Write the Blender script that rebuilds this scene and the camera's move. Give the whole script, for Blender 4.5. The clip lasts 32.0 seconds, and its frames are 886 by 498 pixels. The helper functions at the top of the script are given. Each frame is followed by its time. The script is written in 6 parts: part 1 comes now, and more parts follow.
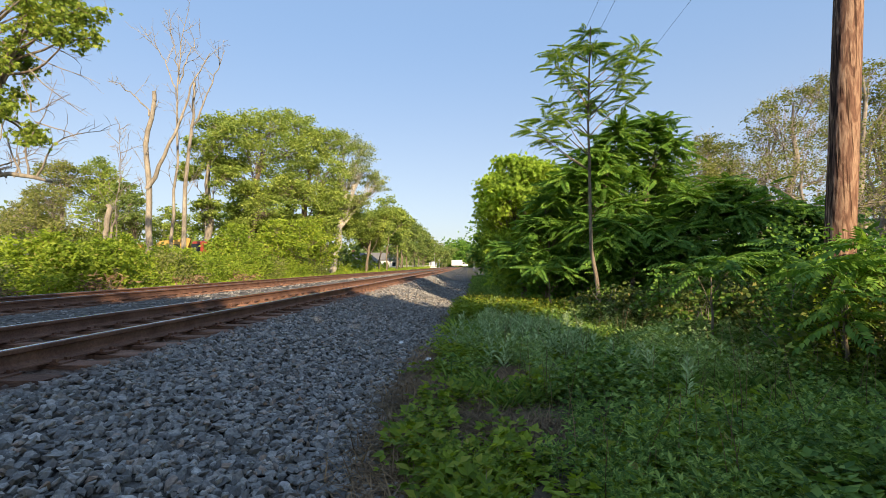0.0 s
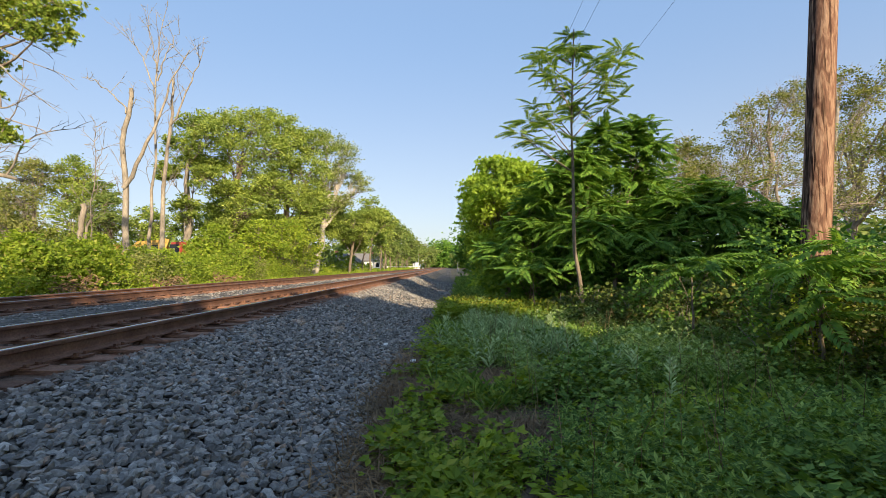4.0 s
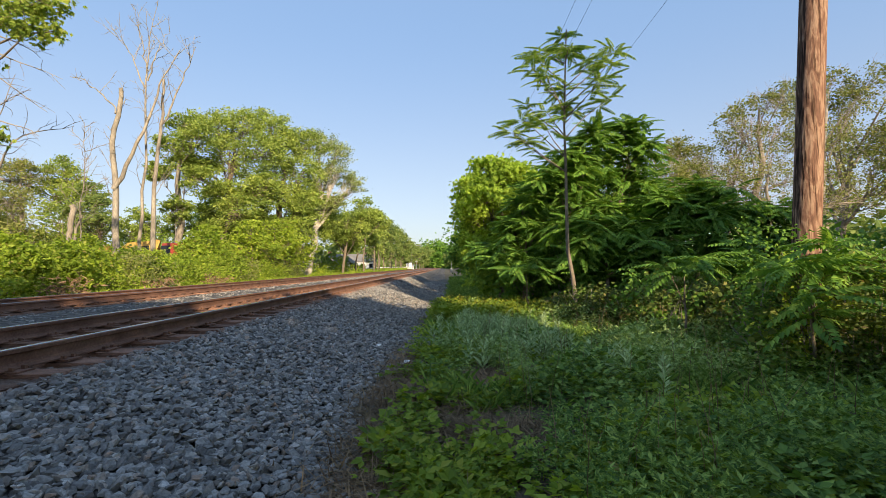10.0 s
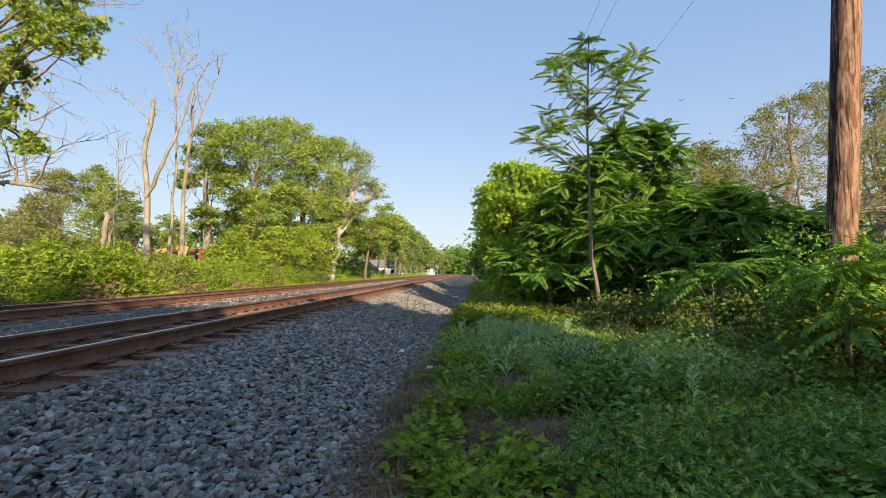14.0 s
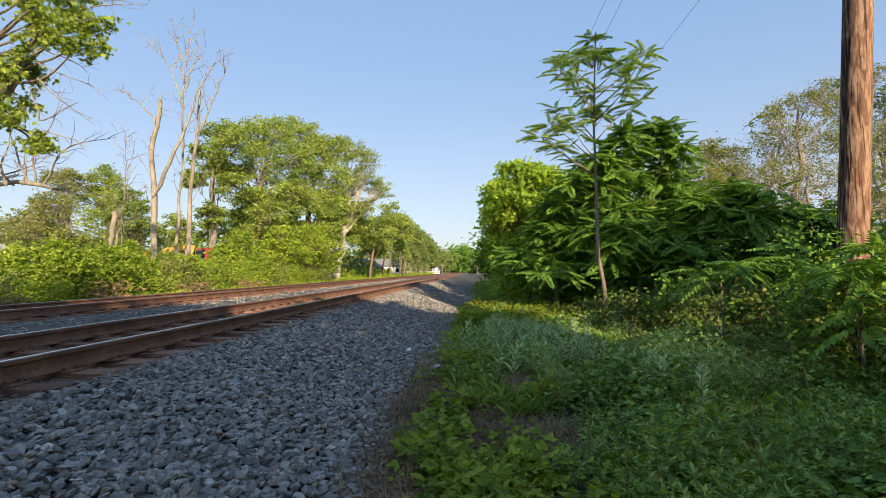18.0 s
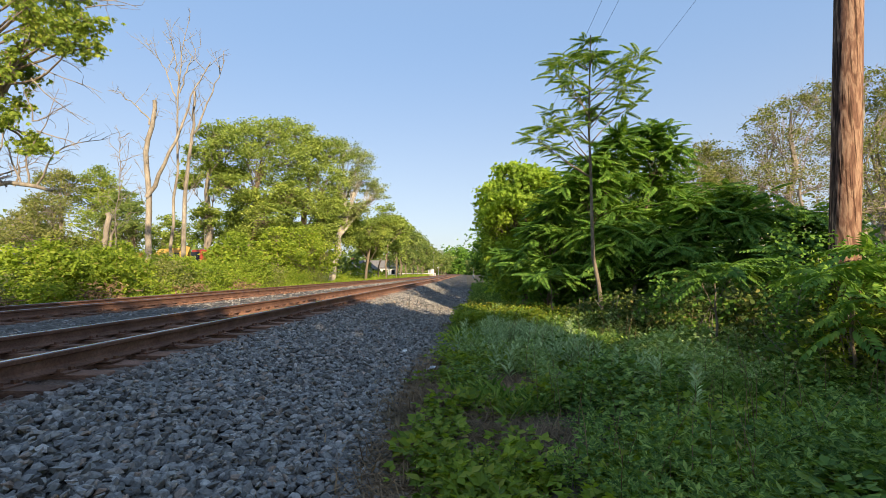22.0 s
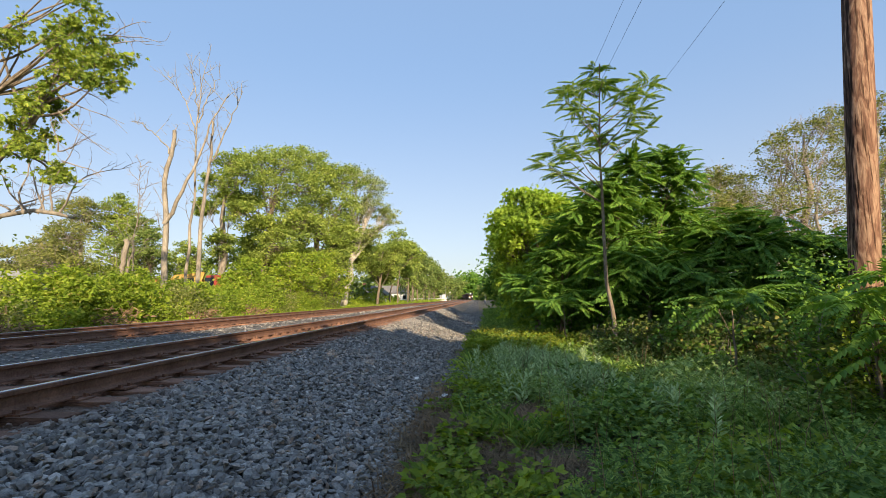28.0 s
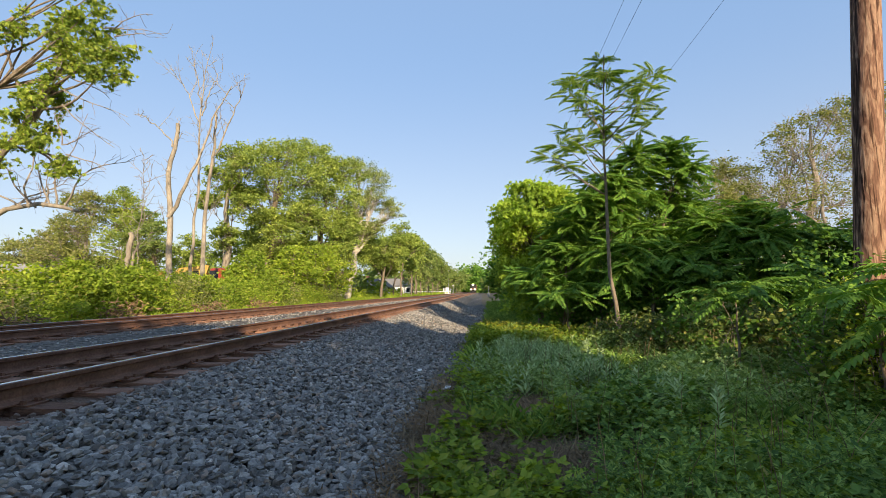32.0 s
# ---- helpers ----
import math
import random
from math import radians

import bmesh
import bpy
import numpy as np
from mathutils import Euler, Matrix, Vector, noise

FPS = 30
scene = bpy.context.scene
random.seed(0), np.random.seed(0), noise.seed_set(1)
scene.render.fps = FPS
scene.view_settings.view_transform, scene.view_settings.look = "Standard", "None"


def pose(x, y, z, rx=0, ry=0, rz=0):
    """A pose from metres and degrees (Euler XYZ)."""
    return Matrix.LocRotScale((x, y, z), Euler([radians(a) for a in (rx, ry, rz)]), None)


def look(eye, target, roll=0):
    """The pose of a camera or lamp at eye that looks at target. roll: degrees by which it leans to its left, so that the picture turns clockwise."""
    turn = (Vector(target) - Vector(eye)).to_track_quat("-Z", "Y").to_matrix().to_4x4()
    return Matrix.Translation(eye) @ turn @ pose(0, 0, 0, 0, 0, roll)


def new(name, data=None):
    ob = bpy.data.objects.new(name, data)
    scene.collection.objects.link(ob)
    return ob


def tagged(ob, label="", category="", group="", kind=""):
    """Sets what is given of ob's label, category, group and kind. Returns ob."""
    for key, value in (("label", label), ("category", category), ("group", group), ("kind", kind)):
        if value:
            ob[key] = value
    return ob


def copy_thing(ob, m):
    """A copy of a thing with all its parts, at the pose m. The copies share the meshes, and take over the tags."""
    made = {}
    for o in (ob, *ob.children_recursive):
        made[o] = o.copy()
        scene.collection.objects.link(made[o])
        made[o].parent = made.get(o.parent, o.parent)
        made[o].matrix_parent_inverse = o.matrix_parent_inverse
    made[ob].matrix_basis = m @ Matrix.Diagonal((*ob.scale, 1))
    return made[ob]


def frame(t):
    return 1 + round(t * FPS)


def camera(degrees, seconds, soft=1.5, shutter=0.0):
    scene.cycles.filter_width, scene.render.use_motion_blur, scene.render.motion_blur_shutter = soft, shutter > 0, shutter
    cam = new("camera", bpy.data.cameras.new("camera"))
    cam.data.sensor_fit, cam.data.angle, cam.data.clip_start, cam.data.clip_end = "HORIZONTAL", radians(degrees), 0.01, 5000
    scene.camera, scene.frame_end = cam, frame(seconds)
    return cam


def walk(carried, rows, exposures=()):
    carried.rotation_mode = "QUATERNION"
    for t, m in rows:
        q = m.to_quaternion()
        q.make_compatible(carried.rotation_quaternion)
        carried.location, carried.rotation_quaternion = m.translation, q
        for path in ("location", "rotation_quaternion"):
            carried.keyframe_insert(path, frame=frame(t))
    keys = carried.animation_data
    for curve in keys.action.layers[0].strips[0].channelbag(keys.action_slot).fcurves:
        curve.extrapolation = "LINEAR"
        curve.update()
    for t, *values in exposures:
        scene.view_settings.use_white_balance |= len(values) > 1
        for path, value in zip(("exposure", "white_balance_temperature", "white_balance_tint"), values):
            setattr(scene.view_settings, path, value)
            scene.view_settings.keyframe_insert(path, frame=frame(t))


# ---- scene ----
cam = camera(87.3, 32.0, 0.8)
PATH = [
    (0, (0.07, -0.034, 1.503), (-0.034, 1.962, 1.576), -0.2),
    (0.5, (0.039, -0.012, 1.513), (-0.068, 1.984, 1.591), -0.1),
    (1, (0.03, 0.01, 1.51), (-0.084, 2.005, 1.594), -0.1),
    (1.5, (0.043, 0.019, 1.497), (-0.073, 2.014, 1.589), -0.1),
    (2, (0.042, 0.027, 1.503), (-0.072, 2.022, 1.581), -0.1),
    (2.5, (0.039, 0.027, 1.498), (-0.049, 2.024, 1.571), -0.2),
    (3, (0.048, 0.008, 1.505), (-0.02, 2.005, 1.585), -0.3),
    (3.5, (0.054, -0.006, 1.507), (0.004, 1.992, 1.586), -0.3),
    (5.5, (0.031, 0.007, 1.51), (0.024, 2.006, 1.577), -0.3),
    (6, (0.037, -0.005, 1.513), (0.031, 1.994, 1.593), -0.4),
    (6.5, (0.041, -0.023, 1.508), (0.035, 1.975, 1.591), -0.4),
    (7, (0.038, -0.03, 1.512), (0.034, 1.968, 1.588), -0.4),
    (7.5, (0.04, -0.011, 1.508), (0.041, 1.988, 1.584), -0.4),
    (8, (0.036, 0.003, 1.505), (0.043, 2.001, 1.584), -0.4),
    (8.5, (0.027, 0.008, 1.503), (0.038, 2.006, 1.582), -0.5),
    (9, (0.021, 0.017, 1.503), (0.036, 2.015, 1.581), -0.5),
    (9.5, (0.041, 0.025, 1.506), (0.046, 2.024, 1.583), -0.5),
    (10, (0.052, 0.02, 1.505), (0.046, 2.018, 1.582), -0.5),
    (10.5, (0.044, 0.012, 1.51), (0.03, 2.01, 1.582), -0.4),
    (11, (0.037, 0.01, 1.508), (0.01, 2.008, 1.577), -0.4),
    (11.5, (0.025, 0.018, 1.5), (-0.013, 2.016, 1.576), -0.4),
    (12, (0.03, 0.009, 1.509), (-0.02, 2.006, 1.588), -0.4),
    (12.5, (0.034, -0.001, 1.509), (-0.022, 1.997, 1.6), -0.4),
    (13, (0.037, -0.007, 1.512), (-0.028, 1.99, 1.614), -0.4),
    (13.5, (0.023, -0.015, 1.513), (-0.046, 1.981, 1.621), -0.4),
    (14, (0.024, -0.01, 1.511), (-0.072, 1.985, 1.614), -0.4),
    (14.5, (0.028, -0.024, 1.51), (-0.077, 1.971, 1.613), -0.4),
    (16.5, (0.008, -0.016, 1.515), (-0.129, 1.977, 1.61), -0.4),
    (17, (0.009, -0.018, 1.517), (-0.118, 1.976, 1.611), -0.4),
    (17.5, (0.003, -0.013, 1.51), (-0.114, 1.981, 1.608), -0.4),
    (18, (-0.007, -0.007, 1.51), (-0.124, 1.987, 1.608), -0.4),
    (18.5, (-0.005, -0.002, 1.51), (-0.121, 1.992, 1.609), -0.4),
    (19, (-0.015, 0.001, 1.506), (-0.113, 1.996, 1.61), -0.4),
    (19.5, (0.0, -0.011, 1.511), (-0.088, 1.985, 1.595), -0.5),
    (20, (0.006, 0.001, 1.496), (-0.083, 1.998, 1.564), -0.5),
    (20.5, (0.017, -0.003, 1.494), (-0.072, 1.994, 1.567), -0.5),
    (21, (0.022, -0.004, 1.493), (-0.07, 1.992, 1.58), -0.5),
    (21.5, (0.008, -0.025, 1.501), (-0.086, 1.971, 1.597), -0.5),
    (22, (-0.006, -0.024, 1.505), (-0.105, 1.971, 1.61), -0.4),
    (22.5, (-0.011, -0.019, 1.51), (-0.115, 1.974, 1.638), -0.5),
    (23, (-0.017, -0.033, 1.513), (-0.133, 1.958, 1.662), -0.4),
    (23.5, (-0.015, -0.036, 1.515), (-0.139, 1.954, 1.674), -0.4),
    (24, (-0.01, -0.03, 1.512), (-0.136, 1.96, 1.677), -0.4),
    (24.5, (-0.013, -0.027, 1.51), (-0.138, 1.961, 1.681), -0.4),
    (25, (-0.012, -0.026, 1.515), (-0.134, 1.963, 1.691), -0.4),
    (25.5, (-0.015, -0.026, 1.515), (-0.138, 1.961, 1.7), -0.5),
    (27.5, (-0.012, -0.036, 1.515), (-0.155, 1.947, 1.725), -0.4),
    (28, (-0.011, -0.038, 1.521), (-0.158, 1.945, 1.734), -0.4),
    (28.5, (-0.012, -0.04, 1.516), (-0.16, 1.943, 1.73), -0.4),
    (29, (-0.006, -0.031, 1.516), (-0.145, 1.954, 1.719), -0.4),
    (29.5, (-0.005, -0.027, 1.511), (-0.136, 1.959, 1.709), -0.4),
    (30, (0.0, -0.031, 1.513), (-0.133, 1.955, 1.708), -0.4),
    (30.5, (-0.006, -0.038, 1.514), (-0.142, 1.948, 1.707), -0.4),
    (31, (-0.005, -0.04, 1.515), (-0.145, 1.945, 1.706), -0.4),
    (31.5, (-0.003, -0.036, 1.513), (-0.15, 1.95, 1.704), -0.4),
    (32, (-0.004, -0.037, 1.515), (-0.166, 1.948, 1.698), -0.4),
]
walk(cam, [(t, look(eye, target, roll)) for t, eye, target, roll in PATH])

# ---- world, sun, exposure ----
SUN_HEADING, SUN_UP = 157.0, 21.0
world = bpy.data.worlds.new("sky")
scene.world = world
world.use_nodes = True
wn = world.node_tree
sky = wn.nodes.new("ShaderNodeTexSky")
sky.sky_type, sky.sun_disc = "NISHITA", False
sky.sun_elevation, sky.sun_rotation = radians(SUN_UP), radians(SUN_HEADING)
sky.air_density, sky.dust_density, sky.ozone_density = 1.0, 1.2, 1.6
haze = wn.nodes.new("ShaderNodeMix")
haze.data_type = "RGBA"
haze.inputs["Factor"].default_value = 0.72
# pale haze low down, clear blue higher up
sky_co, sky_z = wn.nodes.new("ShaderNodeTexCoord"), wn.nodes.new("ShaderNodeSeparateXYZ")
sky_tone = wn.nodes.new("ShaderNodeValToRGB")
wn.links.new(sky_co.outputs["Generated"], sky_z.inputs[0])
wn.links.new(sky_z.outputs["Z"], sky_tone.inputs[0])
sky_tone.color_ramp.interpolation = "EASE"
sky_tone.color_ramp.elements[0].position, sky_tone.color_ramp.elements[0].color = 0.0, (2.1, 2.42, 3.15, 1)
sky_tone.color_ramp.elements[1].position, sky_tone.color_ramp.elements[1].color = 0.5, (1.2, 2.0, 3.5, 1)
wn.links.new(sky_tone.outputs[0], haze.inputs["B"])
wn.links.new(sky.outputs[0], haze.inputs["A"])
wn.links.new(haze.outputs["Result"], wn.nodes["Background"].inputs[0])
wn.nodes["Background"].inputs[1].default_value = 0.15
sun = new("sun", bpy.data.lights.new("sun", "SUN"))
sun.data.energy, sun.data.angle, sun.data.color = 5.0, radians(0.6), (1.0, 0.83, 0.6)
sh, su = radians(SUN_HEADING), radians(SUN_UP)
SUN_DIR = Vector((math.sin(sh) * math.cos(su), math.cos(sh) * math.cos(su), math.sin(su)))
sun.matrix_world = look(SUN_DIR * 200, (0, 0, 0))
scene.view_settings.exposure = 0.75
scene.view_settings.use_white_balance = True
scene.view_settings.white_balance_temperature, scene.view_settings.white_balance_tint = 6950, 10


# ---- materials ----
def mat(name, rough=0.8, metal=0.0, spec=0.3):
    m = bpy.data.materials.new(name)
    m.use_nodes = True
    b = m.node_tree.nodes["Principled BSDF"]
    b.inputs["Roughness"].default_value = rough
    b.inputs["Metallic"].default_value = metal
    b.inputs["Specular IOR Level"].default_value = spec
    return m, m.node_tree, b


def ramp(nt, stops):
    r = nt.nodes.new("ShaderNodeValToRGB")
    e = r.color_ramp.elements
    while len(e) < len(stops):
        e.new(0.5)
    for k, (p, c) in enumerate(stops):
        e[k].position, e[k].color = p, (*c, 1)
    return r


def noise_tex(nt, scale, detail=4.0, stretch=None):
    n = nt.nodes.new("ShaderNodeTexNoise")
    n.inputs["Scale"].default_value, n.inputs["Detail"].default_value = scale, detail
    g = nt.nodes.new("ShaderNodeNewGeometry") if stretch is None else nt.nodes.new("ShaderNodeTexCoord")
    if stretch is None:
        nt.links.new(g.outputs["Position"], n.inputs["Vector"])
    else:
        mp = nt.nodes.new("ShaderNodeMapping")
        mp.inputs["Scale"].default_value = stretch
        nt.links.new(g.outputs["Object"], mp.inputs["Vector"])
        nt.links.new(mp.outputs[0], n.inputs["Vector"])
    return n


def mix(nt, kind, fac, a, b):
    n = nt.nodes.new("ShaderNodeMix")
    n.data_type, n.blend_type = "RGBA", kind
    for sock, v in ((n.inputs["Factor"], fac), (n.inputs["A"], a), (n.inputs["B"], b)):
        if isinstance(v, bpy.types.NodeSocket):
            nt.links.new(v, sock)
        else:
            sock.default_value = v if isinstance(v, float) else (*v, 1)
    return n.outputs["Result"]


def bump(nt, b, height, strength=0.4, dist=0.02):
    n = nt.nodes.new("ShaderNodeBump")
    n.inputs["Strength"].default_value, n.inputs["Distance"].default_value = strength, dist
    nt.links.new(height, n.inputs["Height"])
    nt.links.new(n.outputs[0], b.inputs["Normal"])


def surf(name, stops, scale=6.0, rough=0.8, bumps=0.4, dist=0.01, metal=0.0, stain=None, fine=60.0, stretch=None, spec=0.3, rnd=0.0):
    """A surface of two noises: a broad one for the colour, a fine one for grain and relief."""
    m, nt, b = mat(name, rough, metal, spec)
    n1, n2 = noise_tex(nt, scale, 5.0, stretch), noise_tex(nt, fine, 4.0, stretch)
    col = ramp(nt, stops)
    nt.links.new(n1.outputs[0], col.inputs[0])
    grain = ramp(nt, [(0.3, (0.62, 0.62, 0.62)), (0.7, (1.25, 1.25, 1.25))])
    nt.links.new(n2.outputs[0], grain.inputs[0])
    out = mix(nt, "MULTIPLY", 0.8, col.outputs[0], grain.outputs[0])
    if stain:
        n3 = noise_tex(nt, scale * 0.27, 3.0, stretch)
        r3 = ramp(nt, [(0.45, (0, 0, 0)), (0.65, (1, 1, 1))])
        nt.links.new(n3.outputs[0], r3.inputs[0])
        out = mix(nt, "MIX", r3.outputs[0], out, stain)
    if rnd:
        oi = nt.nodes.new("ShaderNodeObjectInfo")
        r4 = ramp(nt, [(0.0, (1 - rnd,) * 3), (1.0, (1 + rnd,) * 3)])
        nt.links.new(oi.outputs["Random"], r4.inputs[0])
        out = mix(nt, "MULTIPLY", 1.0, out, r4.outputs[0])
    nt.links.new(out, b.inputs["Base Color"])
    if bumps:
        bump(nt, b, n2.outputs[0], bumps, dist)
    return m


def leaf_mat(name, stops, trans=0.4, rough=0.58, glow=(1.25, 1.15, 0.5)):
    """Leaves: each island takes its own shade; part of the light comes through."""
    m, nt, b = mat(name, rough, 0.0, 0.22)
    g = nt.nodes.new("ShaderNodeNewGeometry")
    col = ramp(nt, stops)
    nt.links.new(g.outputs["Random Per Island"], col.inputs[0])
    n = noise_tex(nt, 0.5, 2.0)
    tone = ramp(nt, [(0.35, (0.75, 0.8, 0.75)), (0.65, (1.2, 1.15, 1.05))])
    nt.links.new(n.outputs[0], tone.inputs[0])
    out = mix(nt, "MULTIPLY", 1.0, col.outputs[0], tone.outputs[0])
    nt.links.new(out, b.inputs["Base Color"])
    t = nt.nodes.new("ShaderNodeBsdfTranslucent")
    nt.links.new(mix(nt, "MULTIPLY", 1.0, out, glow), t.inputs["Color"])
    s = nt.nodes.new("ShaderNodeMixShader")
    s.inputs[0].default_value = trans
    nt.links.new(b.outputs[0], s.inputs[1])
    nt.links.new(t.outputs[0], s.inputs[2])
    nt.links.new(s.outputs[0], nt.nodes["Material Output"].inputs[0])
    return m


def plain(name, c, rough=0.5, metal=0.0):
    return surf(name, [(0.3, tuple(v * 0.82 for v in c)), (0.7, tuple(min(1, v * 1.1) for v in c))], 1.5, rough, 0.1, 0.004, metal, fine=20.0)


def glowing(name, c, power):
    m, nt, b = mat(name, 0.3)
    b.inputs["Emission Color"].default_value, b.inputs["Emission Strength"].default_value = (*c, 1), power
    return m


def rail_rust(nt, colour):
    """Rust dust that has settled in a strip along each rail."""
    g = nt.nodes.new("ShaderNodeNewGeometry")
    sep = nt.nodes.new("ShaderNodeSeparateXYZ")
    nt.links.new(g.outputs["Position"], sep.inputs[0])
    n = noise_tex(nt, 2.5, 3.0)

    def step(kind, a, b):
        m = nt.nodes.new("ShaderNodeMath")
        m.operation = kind
        for sock, v in zip(m.inputs, (a, b)):
            if isinstance(v, bpy.types.NodeSocket):
                nt.links.new(v, sock)
            else:
                sock.default_value = v
        return m.outputs[0]

    near = None
    for centre in (-4.4625, -9.8):
        d = step("ABSOLUTE", step("SUBTRACT", step("ABSOLUTE", step("SUBTRACT", sep.outputs[0], centre), 0.0), 0.75), 0.0)
        near = d if near is None else step("MINIMUM", near, d)
    ragged = step("ADD", near, step("MULTIPLY", step("SUBTRACT", n.outputs[0], 0.5), 0.5))
    fac = nt.nodes.new("ShaderNodeMapRange")
    fac.inputs["From Min"].default_value, fac.inputs["From Max"].default_value = 0.25, 0.75
    fac.inputs["To Min"].default_value, fac.inputs["To Max"].default_value = 0.75, 0.0
    nt.links.new(ragged, fac.inputs["Value"])
    return mix(nt, "MIX", fac.outputs[0], colour, (0.19, 0.115, 0.08))


def stone_mat(name, stops, rough=0.75):
    m, nt, b = mat(name, rough, 0.0, 0.4)
    g = nt.nodes.new("ShaderNodeNewGeometry")
    oi = nt.nodes.new("ShaderNodeObjectInfo")
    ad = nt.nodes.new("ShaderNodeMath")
    ad.operation = "ADD"
    fr = nt.nodes.new("ShaderNodeMath")
    fr.operation = "FRACT"
    nt.links.new(g.outputs["Random Per Island"], ad.inputs[0])
    nt.links.new(oi.outputs["Random"], ad.inputs[1])
    nt.links.new(ad.outputs[0], fr.inputs[0])
    col = ramp(nt, stops)
    nt.links.new(fr.outputs[0], col.inputs[0])
    n = noise_tex(nt, 55.0, 4.0)
    gr = ramp(nt, [(0.3, (0.7, 0.7, 0.7)), (0.7, (1.25, 1.25, 1.25))])
    nt.links.new(n.outputs[0], gr.inputs[0])
    nt.links.new(rail_rust(nt, mix(nt, "MULTIPLY", 1.0, col.outputs[0], gr.outputs[0])), b.inputs["Base Color"])
    bump(nt, b, n.outputs[0], 0.35, 0.006)
    return m


M_STONE = stone_mat("ballast_stone", [(0.0, (0.115, 0.11, 0.104)), (0.5, (0.225, 0.214, 0.198)), (0.88, (0.365, 0.348, 0.32)), (0.96, (0.28, 0.2, 0.145)), (1.0, (0.5, 0.48, 0.45))])
M_BED = surf("ballast_dust", [(0.35, (0.045, 0.04, 0.036)), (0.65, (0.2, 0.185, 0.165))], 9.0, 0.9, 1.0, 0.09, fine=16.0)
bed_tree = M_BED.node_tree
bed_shader = bed_tree.nodes["Principled BSDF"]
bed_tree.links.new(rail_rust(bed_tree, bed_shader.inputs["Base Color"].links[0].from_socket), bed_shader.inputs["Base Color"])
M_SOIL = surf("soil", [(0.3, (0.1, 0.075, 0.055)), (0.5, (0.155, 0.118, 0.086)), (0.7, (0.24, 0.185, 0.138))], 0.6, 0.95, 0.9, 0.04, fine=18.0, stain=(0.115, 0.13, 0.055))
M_RUST = surf("rusted_steel", [(0.3, (0.15, 0.076, 0.051)), (0.7, (0.27, 0.145, 0.096))], 3.0, 0.75, 0.25, 0.004, 0.2, fine=45.0)
M_SHINE = surf("worn_steel", [(0.3, (0.5, 0.5, 0.52)), (0.7, (0.7, 0.7, 0.72))], 2.0, 0.25, 0.05, 0.002, 0.9)
M_TIE = surf("tie_wood", [(0.3, (0.14, 0.074, 0.05)), (0.7, (0.31, 0.17, 0.115))], 5.0, 0.9, 0.8, 0.012, fine=30.0, stretch=(1, 7, 7), rnd=0.3)
M_BARK = surf("bark", [(0.3, (0.12, 0.09, 0.065)), (0.7, (0.28, 0.23, 0.17))], 6.0, 0.9, 0.9, 0.02, fine=24.0, stretch=(1, 1, 0.3))
M_DEAD = surf("dead_wood", [(0.3, (0.17, 0.145, 0.115)), (0.7, (0.38, 0.33, 0.26))], 4.0, 0.85, 0.6, 0.01, fine=22.0, stretch=(1, 1, 0.25))
M_PALEBARK = surf("pale_bark", [(0.3, (0.3, 0.26, 0.21)), (0.7, (0.58, 0.53, 0.45))], 3.0, 0.85, 0.4, 0.01, fine=18.0)
M_TWIG = surf("grey_twig", [(0.3, (0.2, 0.17, 0.14)), (0.7, (0.36, 0.31, 0.26))], 4.0, 0.9, 0.3, 0.004)
def pole_wood():
    """Weathered pole: red-brown surface with pale scraped flakes, dark checks and grain along it."""
    m, nt, b = mat("pole_wood", 0.85, 0.0, 0.25)
    flake, check, grain = noise_tex(nt, 5.0, 3.0, (2.2, 2.2, 0.5)), noise_tex(nt, 7.0, 2.0, (5.0, 5.0, 0.22)), noise_tex(nt, 40.0, 3.0, (2.6, 2.6, 0.3))
    flake.inputs["Distortion"].default_value = 1.3
    col = ramp(nt, [(0.3, (0.12, 0.06, 0.04)), (0.44, (0.2, 0.105, 0.07)), (0.5, (0.235, 0.13, 0.086)), (0.525, (0.3, 0.18, 0.12)), (0.7, (0.37, 0.24, 0.165))])
    nt.links.new(flake.outputs[0], col.inputs[0])
    dark = ramp(nt, [(0.36, (0.3, 0.26, 0.24)), (0.44, (1, 1, 1))])
    nt.links.new(check.outputs[0], dark.inputs[0])
    fine = ramp(nt, [(0.3, (0.65, 0.65, 0.65)), (0.7, (1.2, 1.2, 1.2))])
    nt.links.new(grain.outputs[0], fine.inputs[0])
    nt.links.new(mix(nt, "MULTIPLY", 0.9, mix(nt, "MULTIPLY", 1.0, col.outputs[0], dark.outputs[0]), fine.outputs[0]), b.inputs["Base Color"])
    # darker, with a ragged edge, down the side that faces the track
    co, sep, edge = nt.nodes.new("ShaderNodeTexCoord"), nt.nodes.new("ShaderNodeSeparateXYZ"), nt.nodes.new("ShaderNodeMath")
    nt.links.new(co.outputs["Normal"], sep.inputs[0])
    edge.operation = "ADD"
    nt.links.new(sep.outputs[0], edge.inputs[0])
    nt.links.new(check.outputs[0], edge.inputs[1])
    side_tone = ramp(nt, [(0.0, (0.28, 0.26, 0.25)), (0.09, (1, 1, 1))])
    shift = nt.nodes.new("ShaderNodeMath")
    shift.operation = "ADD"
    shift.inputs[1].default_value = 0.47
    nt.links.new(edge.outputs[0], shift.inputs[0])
    nt.links.new(shift.outputs[0], side_tone.inputs[0])
    nt.links.new(mix(nt, "MULTIPLY", 1.0, b.inputs["Base Color"].links[0].from_socket, side_tone.outputs[0]), b.inputs["Base Color"])
    bump(nt, b, flake.outputs[0], 0.6, 0.02)
    return m


